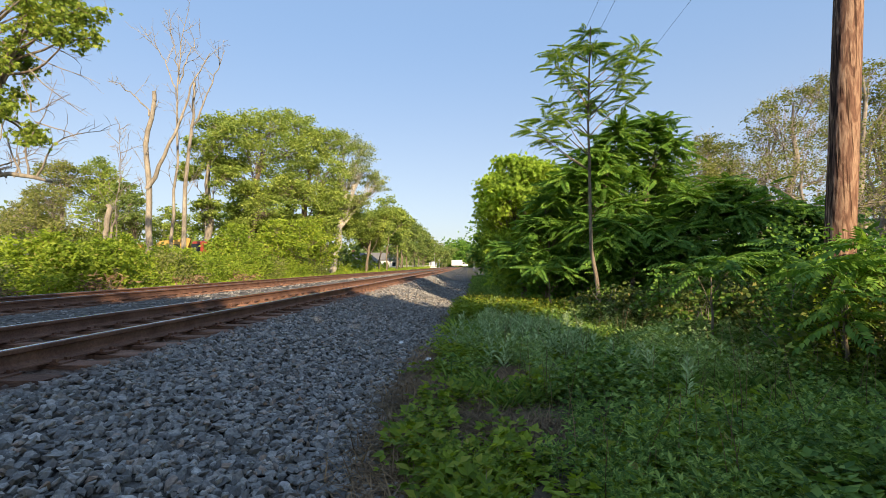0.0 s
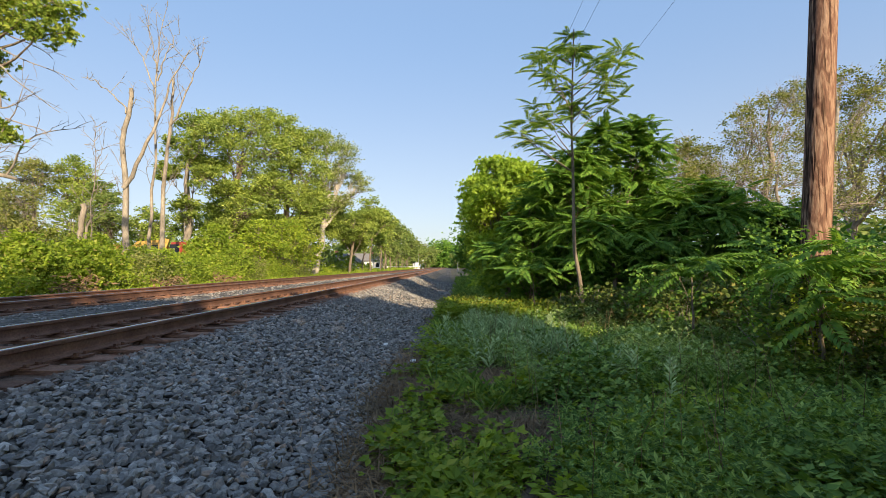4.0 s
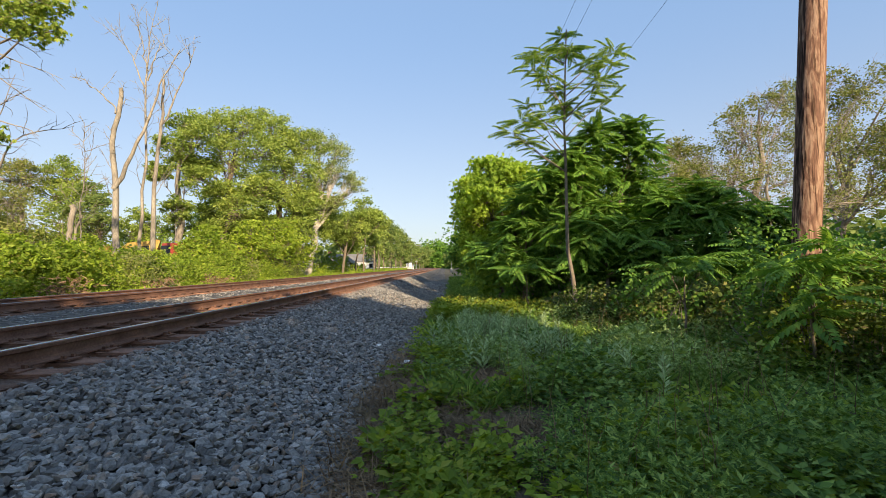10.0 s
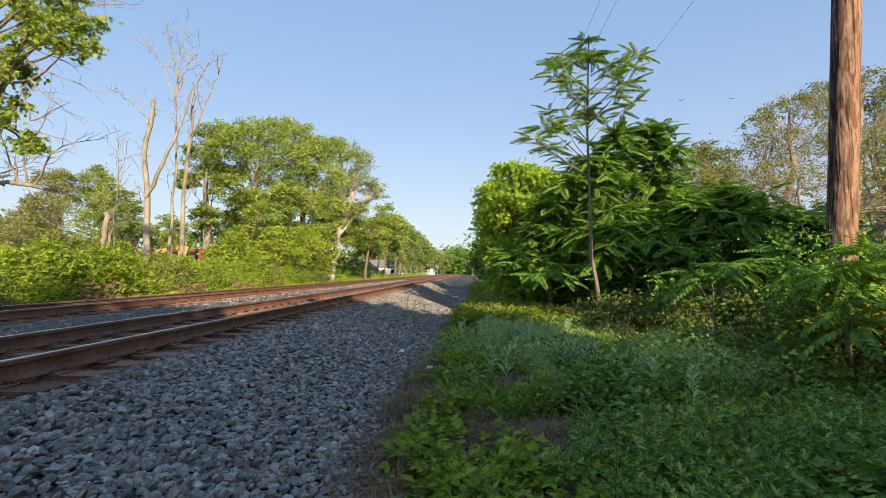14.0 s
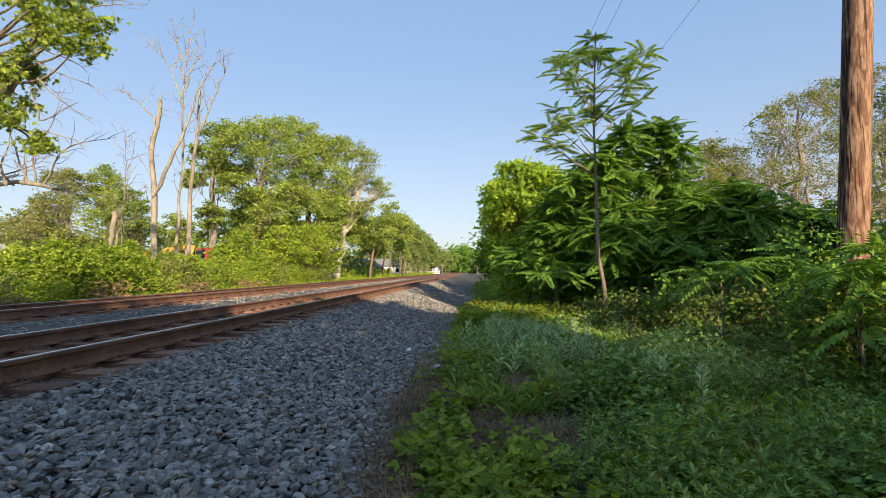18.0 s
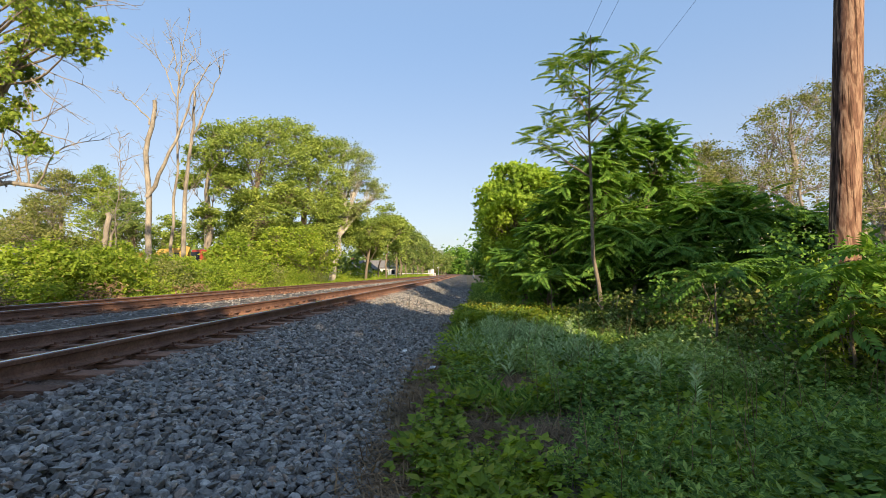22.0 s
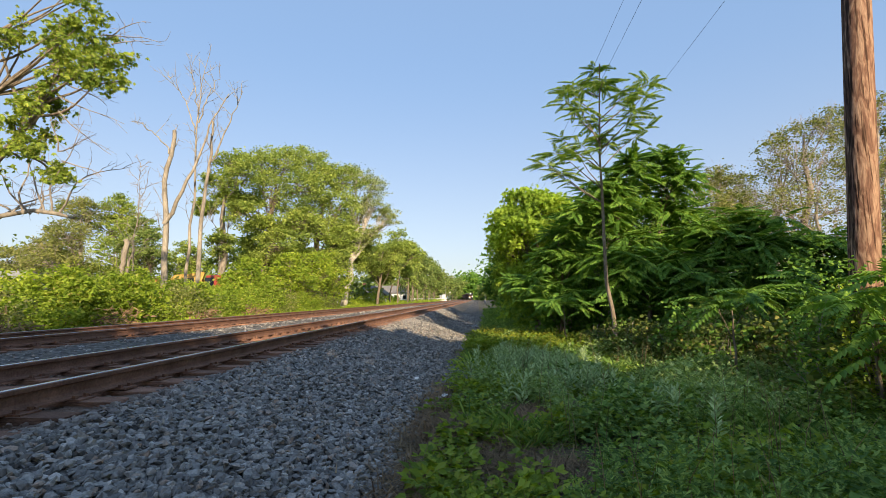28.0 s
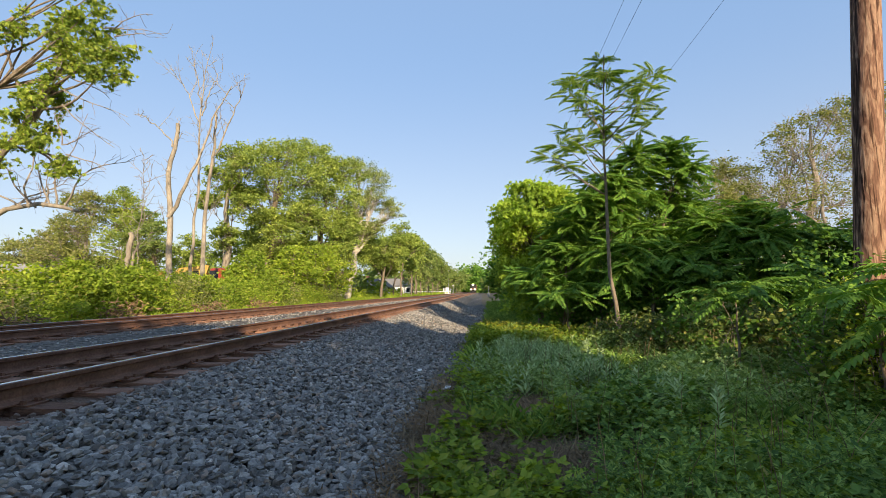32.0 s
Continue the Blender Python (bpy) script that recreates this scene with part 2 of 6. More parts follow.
M_POLE = pole_wood()
M_MAPLE = leaf_mat("maple_leaf", [(0.0, (0.15, 0.24, 0.04)), (0.6, (0.28, 0.38, 0.06)), (1.0, (0.46, 0.5, 0.11))])
M_WALNUT = leaf_mat("walnut_leaf", [(0.0, (0.2, 0.33, 0.045)), (0.6, (0.34, 0.49, 0.065)), (1.0, (0.48, 0.6, 0.11))], 0.46)
M_LOCUST = leaf_mat("locust_leaf", [(0.0, (0.17, 0.25, 0.055)), (0.6, (0.29, 0.38, 0.09)), (1.0, (0.43, 0.5, 0.14))])
M_BRUSH = leaf_mat("brush_leaf", [(0.0, (0.16, 0.25, 0.033)), (0.6, (0.3, 0.41, 0.05)), (0.95, (0.41, 0.48, 0.085)), (1.0, (0.42, 0.34, 0.16))], 0.45)
M_AIL = leaf_mat("ailanthus_leaf", [(0.0, (0.08, 0.185, 0.035)), (0.6, (0.145, 0.29, 0.05)), (1.0, (0.25, 0.4, 0.08))], 0.38)
M_SAP = leaf_mat("sapling_leaf", [(0.0, (0.13, 0.23, 0.045)), (0.6, (0.23, 0.36, 0.065)), (1.0, (0.4, 0.5, 0.12))])
M_TANGLE = leaf_mat("tangle_leaf", [(0.0, (0.06, 0.09, 0.025)), (0.6, (0.12, 0.17, 0.04)), (0.9, (0.22, 0.25, 0.06)), (1.0, (0.24, 0.17, 0.09))], 0.3)
M_SYC = leaf_mat("sycamore_leaf", [(0.0, (0.2, 0.26, 0.1)), (0.6, (0.3, 0.37, 0.15)), (1.0, (0.42, 0.47, 0.22))])
M_MUG = leaf_mat("mugwort_leaf", [(0.0, (0.15, 0.245, 0.075)), (0.6, (0.28, 0.4, 0.13)), (1.0, (0.47, 0.57, 0.24))], 0.28)
M_WEED = leaf_mat("weed_leaf", [(0.0, (0.07, 0.15, 0.03)), (0.5, (0.16, 0.275, 0.055)), (1.0, (0.38, 0.5, 0.13))], 0.3)
M_PALE = leaf_mat("pale_weed_leaf", [(0.0, (0.32, 0.42, 0.2)), (1.0, (0.58, 0.68, 0.4))], 0.25, 0.7, (1, 1.1, 0.7))
M_CREEP = leaf_mat("creeper_leaf", [(0.0, (0.103, 0.172, 0.023)), (0.7, (0.23, 0.322, 0.034)), (1.0, (0.345, 0.368, 0.057))])
M_FARLEAF = leaf_mat("distant_leaf", [(0.0, (0.13, 0.2, 0.06)), (0.6, (0.21, 0.29, 0.09)), (1.0, (0.31, 0.37, 0.13))])
M_SPARSE = leaf_mat("sparse_leaf", [(0.0, (0.15, 0.188, 0.05)), (0.6, (0.25, 0.288, 0.1)), (1.0, (0.35, 0.338, 0.15))])
M_FLOWER = leaf_mat("yellow_flower", [(0.0, (0.55, 0.42, 0.04)), (1.0, (0.7, 0.6, 0.1))], 0.3)
M_STRAW = leaf_mat("dry_grass", [(0.0, (0.13, 0.08, 0.052)), (1.0, (0.4, 0.27, 0.165))], 0.2, 0.8, (1, 1, 0.9))
M_WHITE = plain("white_paint", (0.78, 0.78, 0.76))
M_ROOF = surf("shingle", [(0.3, (0.14, 0.135, 0.13)), (0.7, (0.25, 0.24, 0.23))], 3.0, 0.9, 0.4, 0.01)
M_GLASS = plain("dark_glass", (0.02, 0.025, 0.03), 0.08)
M_YELLOW = plain("yellow_paint", (0.48, 0.3, 0.07), 0.5)
M_RED = plain("red_paint", (0.34, 0.06, 0.04), 0.5)
M_GREY = plain("grey_metal", (0.34, 0.35, 0.36), 0.5, 0.4)
M_BLACK = plain("black_paint", (0.02, 0.02, 0.022), 0.5)
M_ORANGE = plain("orange_paint", (0.6, 0.16, 0.03), 0.45)
M_BLUE = plain("blue_print", (0.06, 0.08, 0.3), 0.6)
M_BROWN = plain("oxide_paint", (0.12, 0.06, 0.045), 0.7)
M_RUBBER = plain("rubber", (0.025, 0.025, 0.025), 0.8)
M_ASPHALT = surf("asphalt", [(0.3, (0.045, 0.045, 0.046)), (0.7, (0.08, 0.08, 0.08))], 2.0, 0.9, 0.4, 0.01)
M_LAMP = glowing("headlamp_glow", (1.0, 0.82, 0.5), 40.0)


# ---- mesh building ----
class Bag:
    """Collects vertices and faces for one mesh."""

    def __init__(self):
        self.v, self.f, self.n = [], [], 0

    def add(self, verts, faces):
        verts = np.asarray(verts, float).reshape(-1, 3)
        faces = np.asarray(faces, int)
        self.v.append(verts)
        self.f.append(faces + self.n)
        self.n += len(verts)

    def place(self, tv, tf, pos, rot, scale):
        """Copies of a template at many places."""
        tv, tf = np.asarray(tv, float), np.asarray(tf, int)
        pos, k = np.asarray(pos, float), len(pos)
        if not k:
            return
        scale = np.broadcast_to(np.asarray(scale, float).reshape(-1, 1, 1), (k, 1, 1))
        v = np.einsum("kij,nj->kni", rot, tv) * scale + pos[:, None, :]
        f = tf[None] + (np.arange(k) * len(tv))[:, None, None]
        self.add(v.reshape(-1, 3), f.reshape(-1, tf.shape[1]))

    def mesh(self, name, material, smooth=False):
        me = bpy.data.meshes.new(name)
        if self.n:
            v = np.concatenate(self.v)
            loops = np.concatenate([f.ravel() for f in self.f])
            sizes = np.concatenate([np.full(len(f), f.shape[1]) for f in self.f])
            me.vertices.add(len(v))
            me.vertices.foreach_set("co", v.ravel())
            me.loops.add(len(loops))
            me.loops.foreach_set("vertex_index", loops.astype(np.int32))
            me.polygons.add(len(sizes))
            me.polygons.foreach_set("loop_start", (np.cumsum(sizes) - sizes).astype(np.int32))
            me.polygons.foreach_set("use_smooth", np.full(len(sizes), smooth))
            me.update(calc_edges=True)
        me.materials.append(material)
        return me


def part(name, shape, material, parent=None, label="", smooth=False):
    """One mesh object, from a Bag, a bmesh or a mesh, under a thing or a part."""
    if isinstance(shape, Bag):
        me = shape.mesh(name, material, smooth)
    elif isinstance(shape, bmesh.types.BMesh):
        me = bpy.data.meshes.new(name)
        shape.to_mesh(me)
        shape.free()
        me.materials.append(material)
    else:
        me = shape
    ob = new(name, me)
    if parent is not None:
        ob.parent = parent
    return tagged(ob, label)


def thing(name, label, category, group="", kind="", at=(0, 0, 0), turn=0):
    ob = new(name)
    ob.empty_display_size = 0.2
    ob.matrix_basis = pose(*at, 0, 0, turn)
    return tagged(ob, label, category, group, kind)


def box(lo, hi, bevel=0.0):
    bm = bmesh.new()
    bmesh.ops.create_cube(bm, size=1.0)
    lo, hi = Vector(lo), Vector(hi)
    for v in bm.verts:
        v.co = Vector(((v.co[k] + 0.5) * (hi[k] - lo[k]) + lo[k]) for k in range(3))
    if bevel:
        bmesh.ops.bevel(bm, geom=bm.edges[:], offset=bevel, segments=2, affect="EDGES", profile=0.6)
    return bm


def prism(points, lo, hi, axis="x"):
    """A side outline of (a, z) pulled along an axis."""
    bm = bmesh.new()
    ends = []
    for s in (lo, hi):
        ends.append([bm.verts.new((s, a, z) if axis == "x" else (a, s, z)) for a, z in points])
    n = len(points)
    bm.faces.new(ends[0])
    bm.faces.new(list(reversed(ends[1])))
    for k in range(n):
        bm.faces.new((ends[0][k], ends[1][k], ends[1][(k + 1) % n], ends[0][(k + 1) % n]))
    bmesh.ops.recalc_face_normals(bm, faces=bm.faces[:])
    return bm


def disc(r, depth, axis="x", at=(0, 0, 0), sides=20):
    bm = bmesh.new()
    bmesh.ops.create_cone(bm, cap_ends=True, segments=sides, radius1=r, radius2=r, depth=depth)
    turn = {"x": Matrix.Rotation(math.pi / 2, 4, "Y"), "y": Matrix.Rotation(math.pi / 2, 4, "X"), "z": Matrix()}[axis]
    bmesh.ops.transform(bm, matrix=Matrix.Translation(at) @ turn, verts=bm.verts[:])
    return bm


def tube(bag, pts, radii, sides=6):
    """A tapered limb along points."""
    pts = np.asarray(pts, float)
    n = len(pts)
    d = np.gradient(pts, axis=0)
    d /= np.linalg.norm(d, axis=1, keepdims=True) + 1e-9
    ref = np.where(np.abs(d[:, 2:3]) < 0.9, np.array([[0, 0, 1.0]]), np.array([[1.0, 0, 0]]))
    if np.abs(d[:, 2]).mean() >= 0.75:
        ref = np.tile([[1.0, 0, 0]], (n, 1))
    elif np.abs(d[:, 2]).mean() < 0.75:
        ref = np.tile([[0.1, 0.05, 1.0]], (n, 1))
    a = np.cross(d, ref)
    a /= np.linalg.norm(a, axis=1, keepdims=True) + 1e-9
    b = np.cross(d, a)
    ang = np.linspace(0, 2 * np.pi, sides, endpoint=False)
    ring = np.cos(ang)[None, :, None] * a[:, None] + np.sin(ang)[None, :, None] * b[:, None]
    v = pts[:, None] + ring * np.asarray(radii, float)[:, None, None]
    i, k = np.divmod(np.arange((n - 1) * sides), sides)
    j = (k + 1) % sides
    bag.add(v.reshape(-1, 3), np.stack([i * sides + k, i * sides + j, (i + 1) * sides + j, (i + 1) * sides + k], axis=1))


def unit(v):
    return v / (np.linalg.norm(v, axis=-1, keepdims=True) + 1e-9)


def frames_of(fwd, up):
    """Rotations whose y axis is fwd and whose z axis is near up."""
    y = unit(fwd)
    x = unit(np.cross(y, up))
    z = np.cross(x, y)
    return np.stack([x, y, z], axis=2)


LEAF_V = [(0, 0, 0), (0.3, 0.42, 0.07), (0, 1, -0.03), (-0.3, 0.42, 0.07)]
LEAF_F = [(0, 1, 2), (0, 2, 3)]
BROAD_V = [(0, 0, 0), (0.36, 0.25, 0.06), (0.3, 0.68, 0.04), (0, 1, -0.06), (-0.3, 0.68, 0.04), (-0.36, 0.25, 0.06)]
BROAD_F = [(0, 1, 2, 3), (0, 3, 4, 5)]
LANCE_V = [(0, 0, 0), (0.13, 0.35, 0.03), (0, 1, -0.12), (-0.13, 0.35, 0.03)]


def compound(pairs=9, droop=0.3, leaflet=0.23, wide=0.22):
    """A feather-like leaf a metre long: rachis and paired leaflets."""
    bag = Bag()
    bag.add([(-0.006, 0, 0), (0.006, 0, 0), (0.004, 0.5, -droop * 0.25), (-0.004, 0.5, -droop * 0.25), (0.002, 1, -droop), (-0.002, 1, -droop)], [(0, 1, 2, 3), (3, 2, 4, 5)])
    lv = np.array([(0, 0, 0), (wide, 0.4, 0.05), (0, 1, -0.15), (-wide, 0.4, 0.05)])
    for k in range(pairs):
        y = 0.2 + 0.78 * k / (pairs - 1)
        size = leaflet * (1.0 - 0.45 * abs(k / (pairs - 1) - 0.35))
        for s in (-1, 1):
            a = radians(62 - 22 * k / pairs)
            r = frames_of(np.array([[s * math.sin(a), math.cos(a), -0.4]]), np.array([[0, 0, 1.0]]))
            bag.place(lv, [(0, 1, 2, 3)], [(0, y, -droop * y * y)], r, size)
    bag.place(lv, [(0, 1, 2, 3)], [(0, 1, -droop)], frames_of(np.array([[0, 1, -0.6]]), np.array([[0, 0, 1.0]])), leaflet * 0.8)
    return np.concatenate(bag.v), np.concatenate(bag.f)


COMP_V, COMP_F = compound(8, 0.3, 0.26, 0.28)
FAN_BAG = Bag()
for fan_a, fan_l in ((-70, 0.6), (-35, 0.85), (0, 1.0), (35, 0.85), (70, 0.6)):
    FAN_BAG.place([(0, 0, 0), (0.19, 0.5, 0.04), (0, 1, -0.1), (-0.19, 0.5, 0.04)], LEAF_F, [(0, 0.06, 0)], frames_of(np.array([[math.sin(radians(fan_a)), math.cos(radians(fan_a)), -0.25]]), np.array([[0, 0, 1.0]])), fan_l)
FAN_V, FAN_F = np.concatenate(FAN_BAG.v), np.concatenate(FAN_BAG.f)


def scatter_dirs(rng, n, tilt=0.9):
    d = rng.normal(size=(n, 3))
    d[:, 2] *= tilt
    return unit(d)


def add_leaves(bag, rng, pos, size, template="leaf", flat=0.8, droop=0.0, spread=0.35):
    """Leaves at given points, roughly level, with uneven turn and size."""
    n = len(pos)
    if not n:
        return
    fwd = scatter_dirs(rng, n, 0.5)
    fwd[:, 2] -= droop
    up = rng.normal(size=(n, 3)) * (1 - flat) + np.array([0, 0, 1.0]) * flat
    tv, tf = {"leaf": (LEAF_V, LEAF_F), "broad": (BROAD_V, BROAD_F), "lance": (LANCE_V, LEAF_F), "compound": (COMP_V, COMP_F), "fan": (FAN_V, FAN_F)}[template]
    bag.place(tv, tf, pos, frames_of(fwd, up), size * (1 + spread * rng.uniform(-1, 1, n)))


def limb_points(rng, p, d, length, steps, wiggle, lift):
    pts, d = [np.array(p, float)], np.array(d, float)
    for _ in range(steps):
        d = unit(d + rng.normal(size=3) * wiggle + np.array([0, 0, lift]))
        pts.append(pts[-1] + d * length / steps)
    return np.array(pts)


def grow(rng, wood, tips, p, d, length, r, level, plan, limbs=None):
    """Branches of one tree: plan holds, level by level, (children, length share, angle, lift, wiggle)."""
    kids, share, angle, lift, wiggle, first = plan[min(level, len(plan) - 1)]
    steps = 5 if level < 2 else 3
    pts = limb_points(rng, p, d, length, steps, wiggle, lift)
    end = 0.5 if level < len(plan) - 1 else 0.25
    tube(wood, pts, np.linspace(r, r * end, steps + 1), 8 if level == 0 else (5 if level == 1 else 3))
    if level >= len(plan) - 1:
        tips.append(pts)
        return
    for k in range(kids):
        u = first + (1 - first) * (k + rng.uniform(0, 0.9)) / kids
        u = min(u, 1.0) * steps
        i = min(int(u), steps - 1)
        q = pts[i] + (pts[i + 1] - pts[i]) * (u - i)
        main = unit(pts[i + 1] - pts[i])
        side = unit(np.cross(main, rng.normal(size=3)))
        a = radians(angle * rng.uniform(0.7, 1.3))
        nd = main * math.cos(a) + side * math.sin(a)
        if level == 0 and limbs is not None:
            wood = Bag()
            limbs.append(wood)
        grow(rng, wood, tips, q, nd, length * share * rng.uniform(0.7, 1.2), r * (1 - 0.5 * u / steps) * 0.6, level + 1, plan)


def tree(name, label, at, height, r, plan, leaf_m, leaf_size, per_tip, seed, template="leaf", bark=None, lean=(0, 0), puff=0.25, group="", droop=0.15, trunk_part=0.6):
    rng = np.random.default_rng(seed)
    wood, tips, limbs = Bag(), [], []
    grow(rng, wood, tips, (0, 0, -0.3), unit(np.array([lean[0], lean[1], 1.0])), height * trunk_part, r, 0, plan, limbs)
    ob = thing(name, label, "tree", group, at=at)
    part("trunk", wood, bark or M_BARK, ob, smooth=True)
    for limb in limbs:
        part("limb", limb, bark or M_BARK, ob, smooth=True)
    if per_tip:
        leaves = Bag()
        for pts in tips:
            u = rng.uniform(0.1, 1.05, per_tip) * (len(pts) - 1)
            i = np.minimum(u.astype(int), len(pts) - 2)
            pos = pts[i] + (pts[i + 1] - pts[i]) * (u - i)[:, None] + rng.normal(size=(per_tip, 3)) * puff * np.array([1, 1, 0.6])
            add_leaves(leaves, rng, pos, leaf_size, template, 0.4, droop)
        part("crown", leaves, leaf_m, ob)
    return ob


def dome_points(rng, n, rx, ry, h, inner=0.55):
    """Points in a lumpy dome, gathered in small sprays, most of them near its skin."""
    m = max(44, n // 28)
    d = unit(rng.normal(size=(m, 3)))
    d[:, 2] = np.abs(d[:, 2])
    lump = 1 + 0.22 * np.sin(d[:, 0] * 5.1 + rx * 3) * np.cos(d[:, 1] * 4.3 + ry * 7) + 0.15 * np.sin(d[:, 2] * 7 + d[:, 0] * 3 + h)
    rad = (inner + (1 - inner) * rng.uniform(0, 1, m) ** 0.5) * lump * rng.uniform(0.86, 1.12, m)
    centre = d * rad[:, None] * np.array([rx, ry, h])
    q = centre[rng.integers(0, m, n)] + rng.normal(size=(n, 3)) * np.array([1, 1, 0.55]) * (0.1 * (rx + ry + h) / 3 + 0.05)
    q[:, 2] = np.abs(q[:, 2])
    return q


def rosettes(bag, rng, pos, size, ring=9, rise=(-0.45, 0.6)):
    """Whorls of feather-like leaves that arch out from shoot tips."""
    k = len(pos)
    a = (np.arange(ring) * 6.283 / ring)[None] + rng.uniform(0, 6.283, (k, 1)) + rng.normal(size=(k, ring)) * 0.3
    fwd = np.stack([np.cos(a), np.sin(a), rng.uniform(*rise, (k, ring))], axis=2).reshape(-1, 3)
    up = np.array([0, 0, 1.0]) + rng.normal(size=(k * ring, 3)) * 0.3
    bag.place(COMP_V, COMP_F, np.repeat(pos, ring, axis=0) + rng.normal(size=(k * ring, 3)) * 0.04, frames_of(fwd, up), size * rng.uniform(0.6, 1.2, k * ring))


def bush(name, label, at, rx, ry, h, n, leaf_m, leaf_size, seed, template="leaf", stems=6, inner=0.5, group="", droop=0.15, cat="bush", reach=0.75):
    rng = np.random.default_rng(seed)
    ob = thing(name, label, cat, group, at=at)
    for k in range(stems):
        wood = Bag()
        a, q = rng.uniform(0, 6.28), rng.uniform(0.1, 0.7)
        p0 = np.array([math.cos(a) * rx * q * 0.5, math.sin(a) * ry * q * 0.5, -0.1])
        e = np.array([math.cos(a) * rx * q, math.sin(a) * ry * q, h * rng.uniform(0.4, reach)])
        pts = limb_points(rng, p0, e - p0, np.linalg.norm(e - p0), 5, 0.12, 0.03)
        tube(wood, pts, np.linspace(0.01 + 0.006 * h, 0.004, 6), 4)
        part("stem", wood, M_TWIG, ob, smooth=True)
    leaves = Bag()
    pts = dome_points(rng, n, rx, ry, h, inner)
    if template == "rosette":
        rosettes(leaves, rng, pts, leaf_size)
    else:
        add_leaves(leaves, rng, pts, leaf_size, template, 0.4, droop)
    part("foliage", leaves, leaf_m, ob)
    return ob


def lobed_tree(name, label, at, trunk, lobes, leaf_m, leaf_size, seed, clumps=30, per=60, spread=0.42, template="leaf", bark=None, group="", droop=0.2, cat="tree", limb_r=0.3, shell=0.45, ring=8, foliage="crown", bare=0):
    """A tree from its stems and the masses of its crown: each mass (x, y, z, radius) hangs on a limb whose branches end in leafy sprays."""
    rng = np.random.default_rng(seed)
    ob = thing(name, label, cat, group, at=at)
    base = np.array(at, float)
    spine = np.array([q[:3] for q in trunk], float)
    t = np.linspace(0, 1, 9)
    u = np.linspace(0, 1, len(spine))
    spine = np.stack([np.interp(t, u, spine[:, c]) for c in range(3)], axis=1)
    spine[1:-1] += rng.normal(size=(7, 3)) * np.array([1, 1, 0.2]) * trunk[0][3] * 0.5
    radii = np.interp(t, u, [q[3] for q in trunk])
    wood, leaves, twigs = Bag(), Bag(), Bag()
    tube(wood, spine, radii, 9)
    part("trunk", wood, bark or M_BARK, ob, smooth=True)
    for x, y, z, r in lobes:
        c = np.array([x, y, z]) - base
        low = spine[:, 2] < c[2] - 0.25 * r
        i = np.nonzero(low)[0][-1] if low.any() else 1
        i = max(1, i - int(rng.integers(0, 3)))
        limb = Bag()
        pts = limb_points(rng, spine[i], c - spine[i] + np.array([0, 0, 0.15 * r]), np.linalg.norm(c - spine[i]), 6, 0.1, 0.0)
        pts += (c - pts[-1]) * np.linspace(0, 1, 7)[:, None] ** 1.5
        thick = min(radii[i] * 0.6, limb_r * r * 0.14)
        tube(limb, pts, np.linspace(thick, thick * 0.35, 7), 6)
        d = unit(rng.normal(size=(clumps, 3)) + np.array([0, 0, 0.35]))
        heart = c + d * (shell + (1 - shell) * rng.uniform(0, 1, (clumps, 1)) ** 0.6) * r * np.array([1.12, 1.12, 0.92]) * rng.uniform(0.8, 1.14, (clumps, 1))
        for q in heart:
            s = pts[rng.integers(3, 7)]
            mid = (s + q) / 2 + rng.normal(size=3) * 0.08 * r
            tube(twigs, [s, mid, q], [thick * 0.35, thick * 0.22, thick * 0.08], 3)
        for q in heart[:bare]:
            for _ in range(3):
                w = limb_points(rng, q, unit(q - c) + rng.normal(size=3) * 0.5 + np.array([0, 0, 0.5]), r * rng.uniform(0.3, 0.75), 4, 0.2, 0.03)
                tube(twigs, w, np.linspace(thick * 0.14, thick * 0.07, 5), 3)
        part("limb", limb, bark or M_BARK, ob, smooth=True)
        if template == "rosette":
            rosettes(leaves, rng, heart, leaf_size, ring)
        elif per:
            pos = np.repeat(heart, per, axis=0) + rng.normal(size=(clumps * per, 3)) * np.array([1, 1, 0.5]) * spread * r * 0.42
            add_leaves(leaves, rng, pos, leaf_size, template, 0.45, droop)
    tagged(part("twig_spray", twigs, bark or M_BARK, ob, smooth=True), kind="stuff")
    if leaves.n:
        part(foliage, leaves, leaf_m, ob)
    return ob


# ---- ground ----
def smooth(a, b, v):
    t = np.clip((v - a) / (b - a), 0, 1)
    return t * t * (3 - 2 * t)


def bend(y):
    """How far the line has curved off by y."""
    y = np.asarray(y, float)
    q = np.minimum(y, 450)
    return -np.maximum(0, q - 290) ** 2 / 1800 - np.maximum(0, q - 390) ** 2 / 300 - 0.578 * (y - q)


NEAR = np.array([(-400, 0.5), (-30, 0.45), (-14, 0.4), (-12.6, 0.42), (-11.8, 0.6), (-8.0, 0.61), (-7.1, 0.5), (-6.2, 0.6), (-3.1, 0.6), (-2.7, 0.53), (-0.7, 0.1), (-0.2, 0.06), (2, 0.05), (6, 0.1), (12, 0.3), (40, 0.8), (400, 1.0)])
FAR = np.array([(-400, 0.5), (-30, 0.45), (-14, 0.4), (-12.6, 0.42), (-11.8, 0.6), (-8.0, 0.61), (-7.1, 0.5), (-6.2, 0.6), (-3.1, 0.6), (-2.6, 0.45), (-1.7, -0.02), (-0.4, -0.14), (2, -0.1), (6, 0.05), (12, 0.3), (40, 0.8), (400, 1.0)])


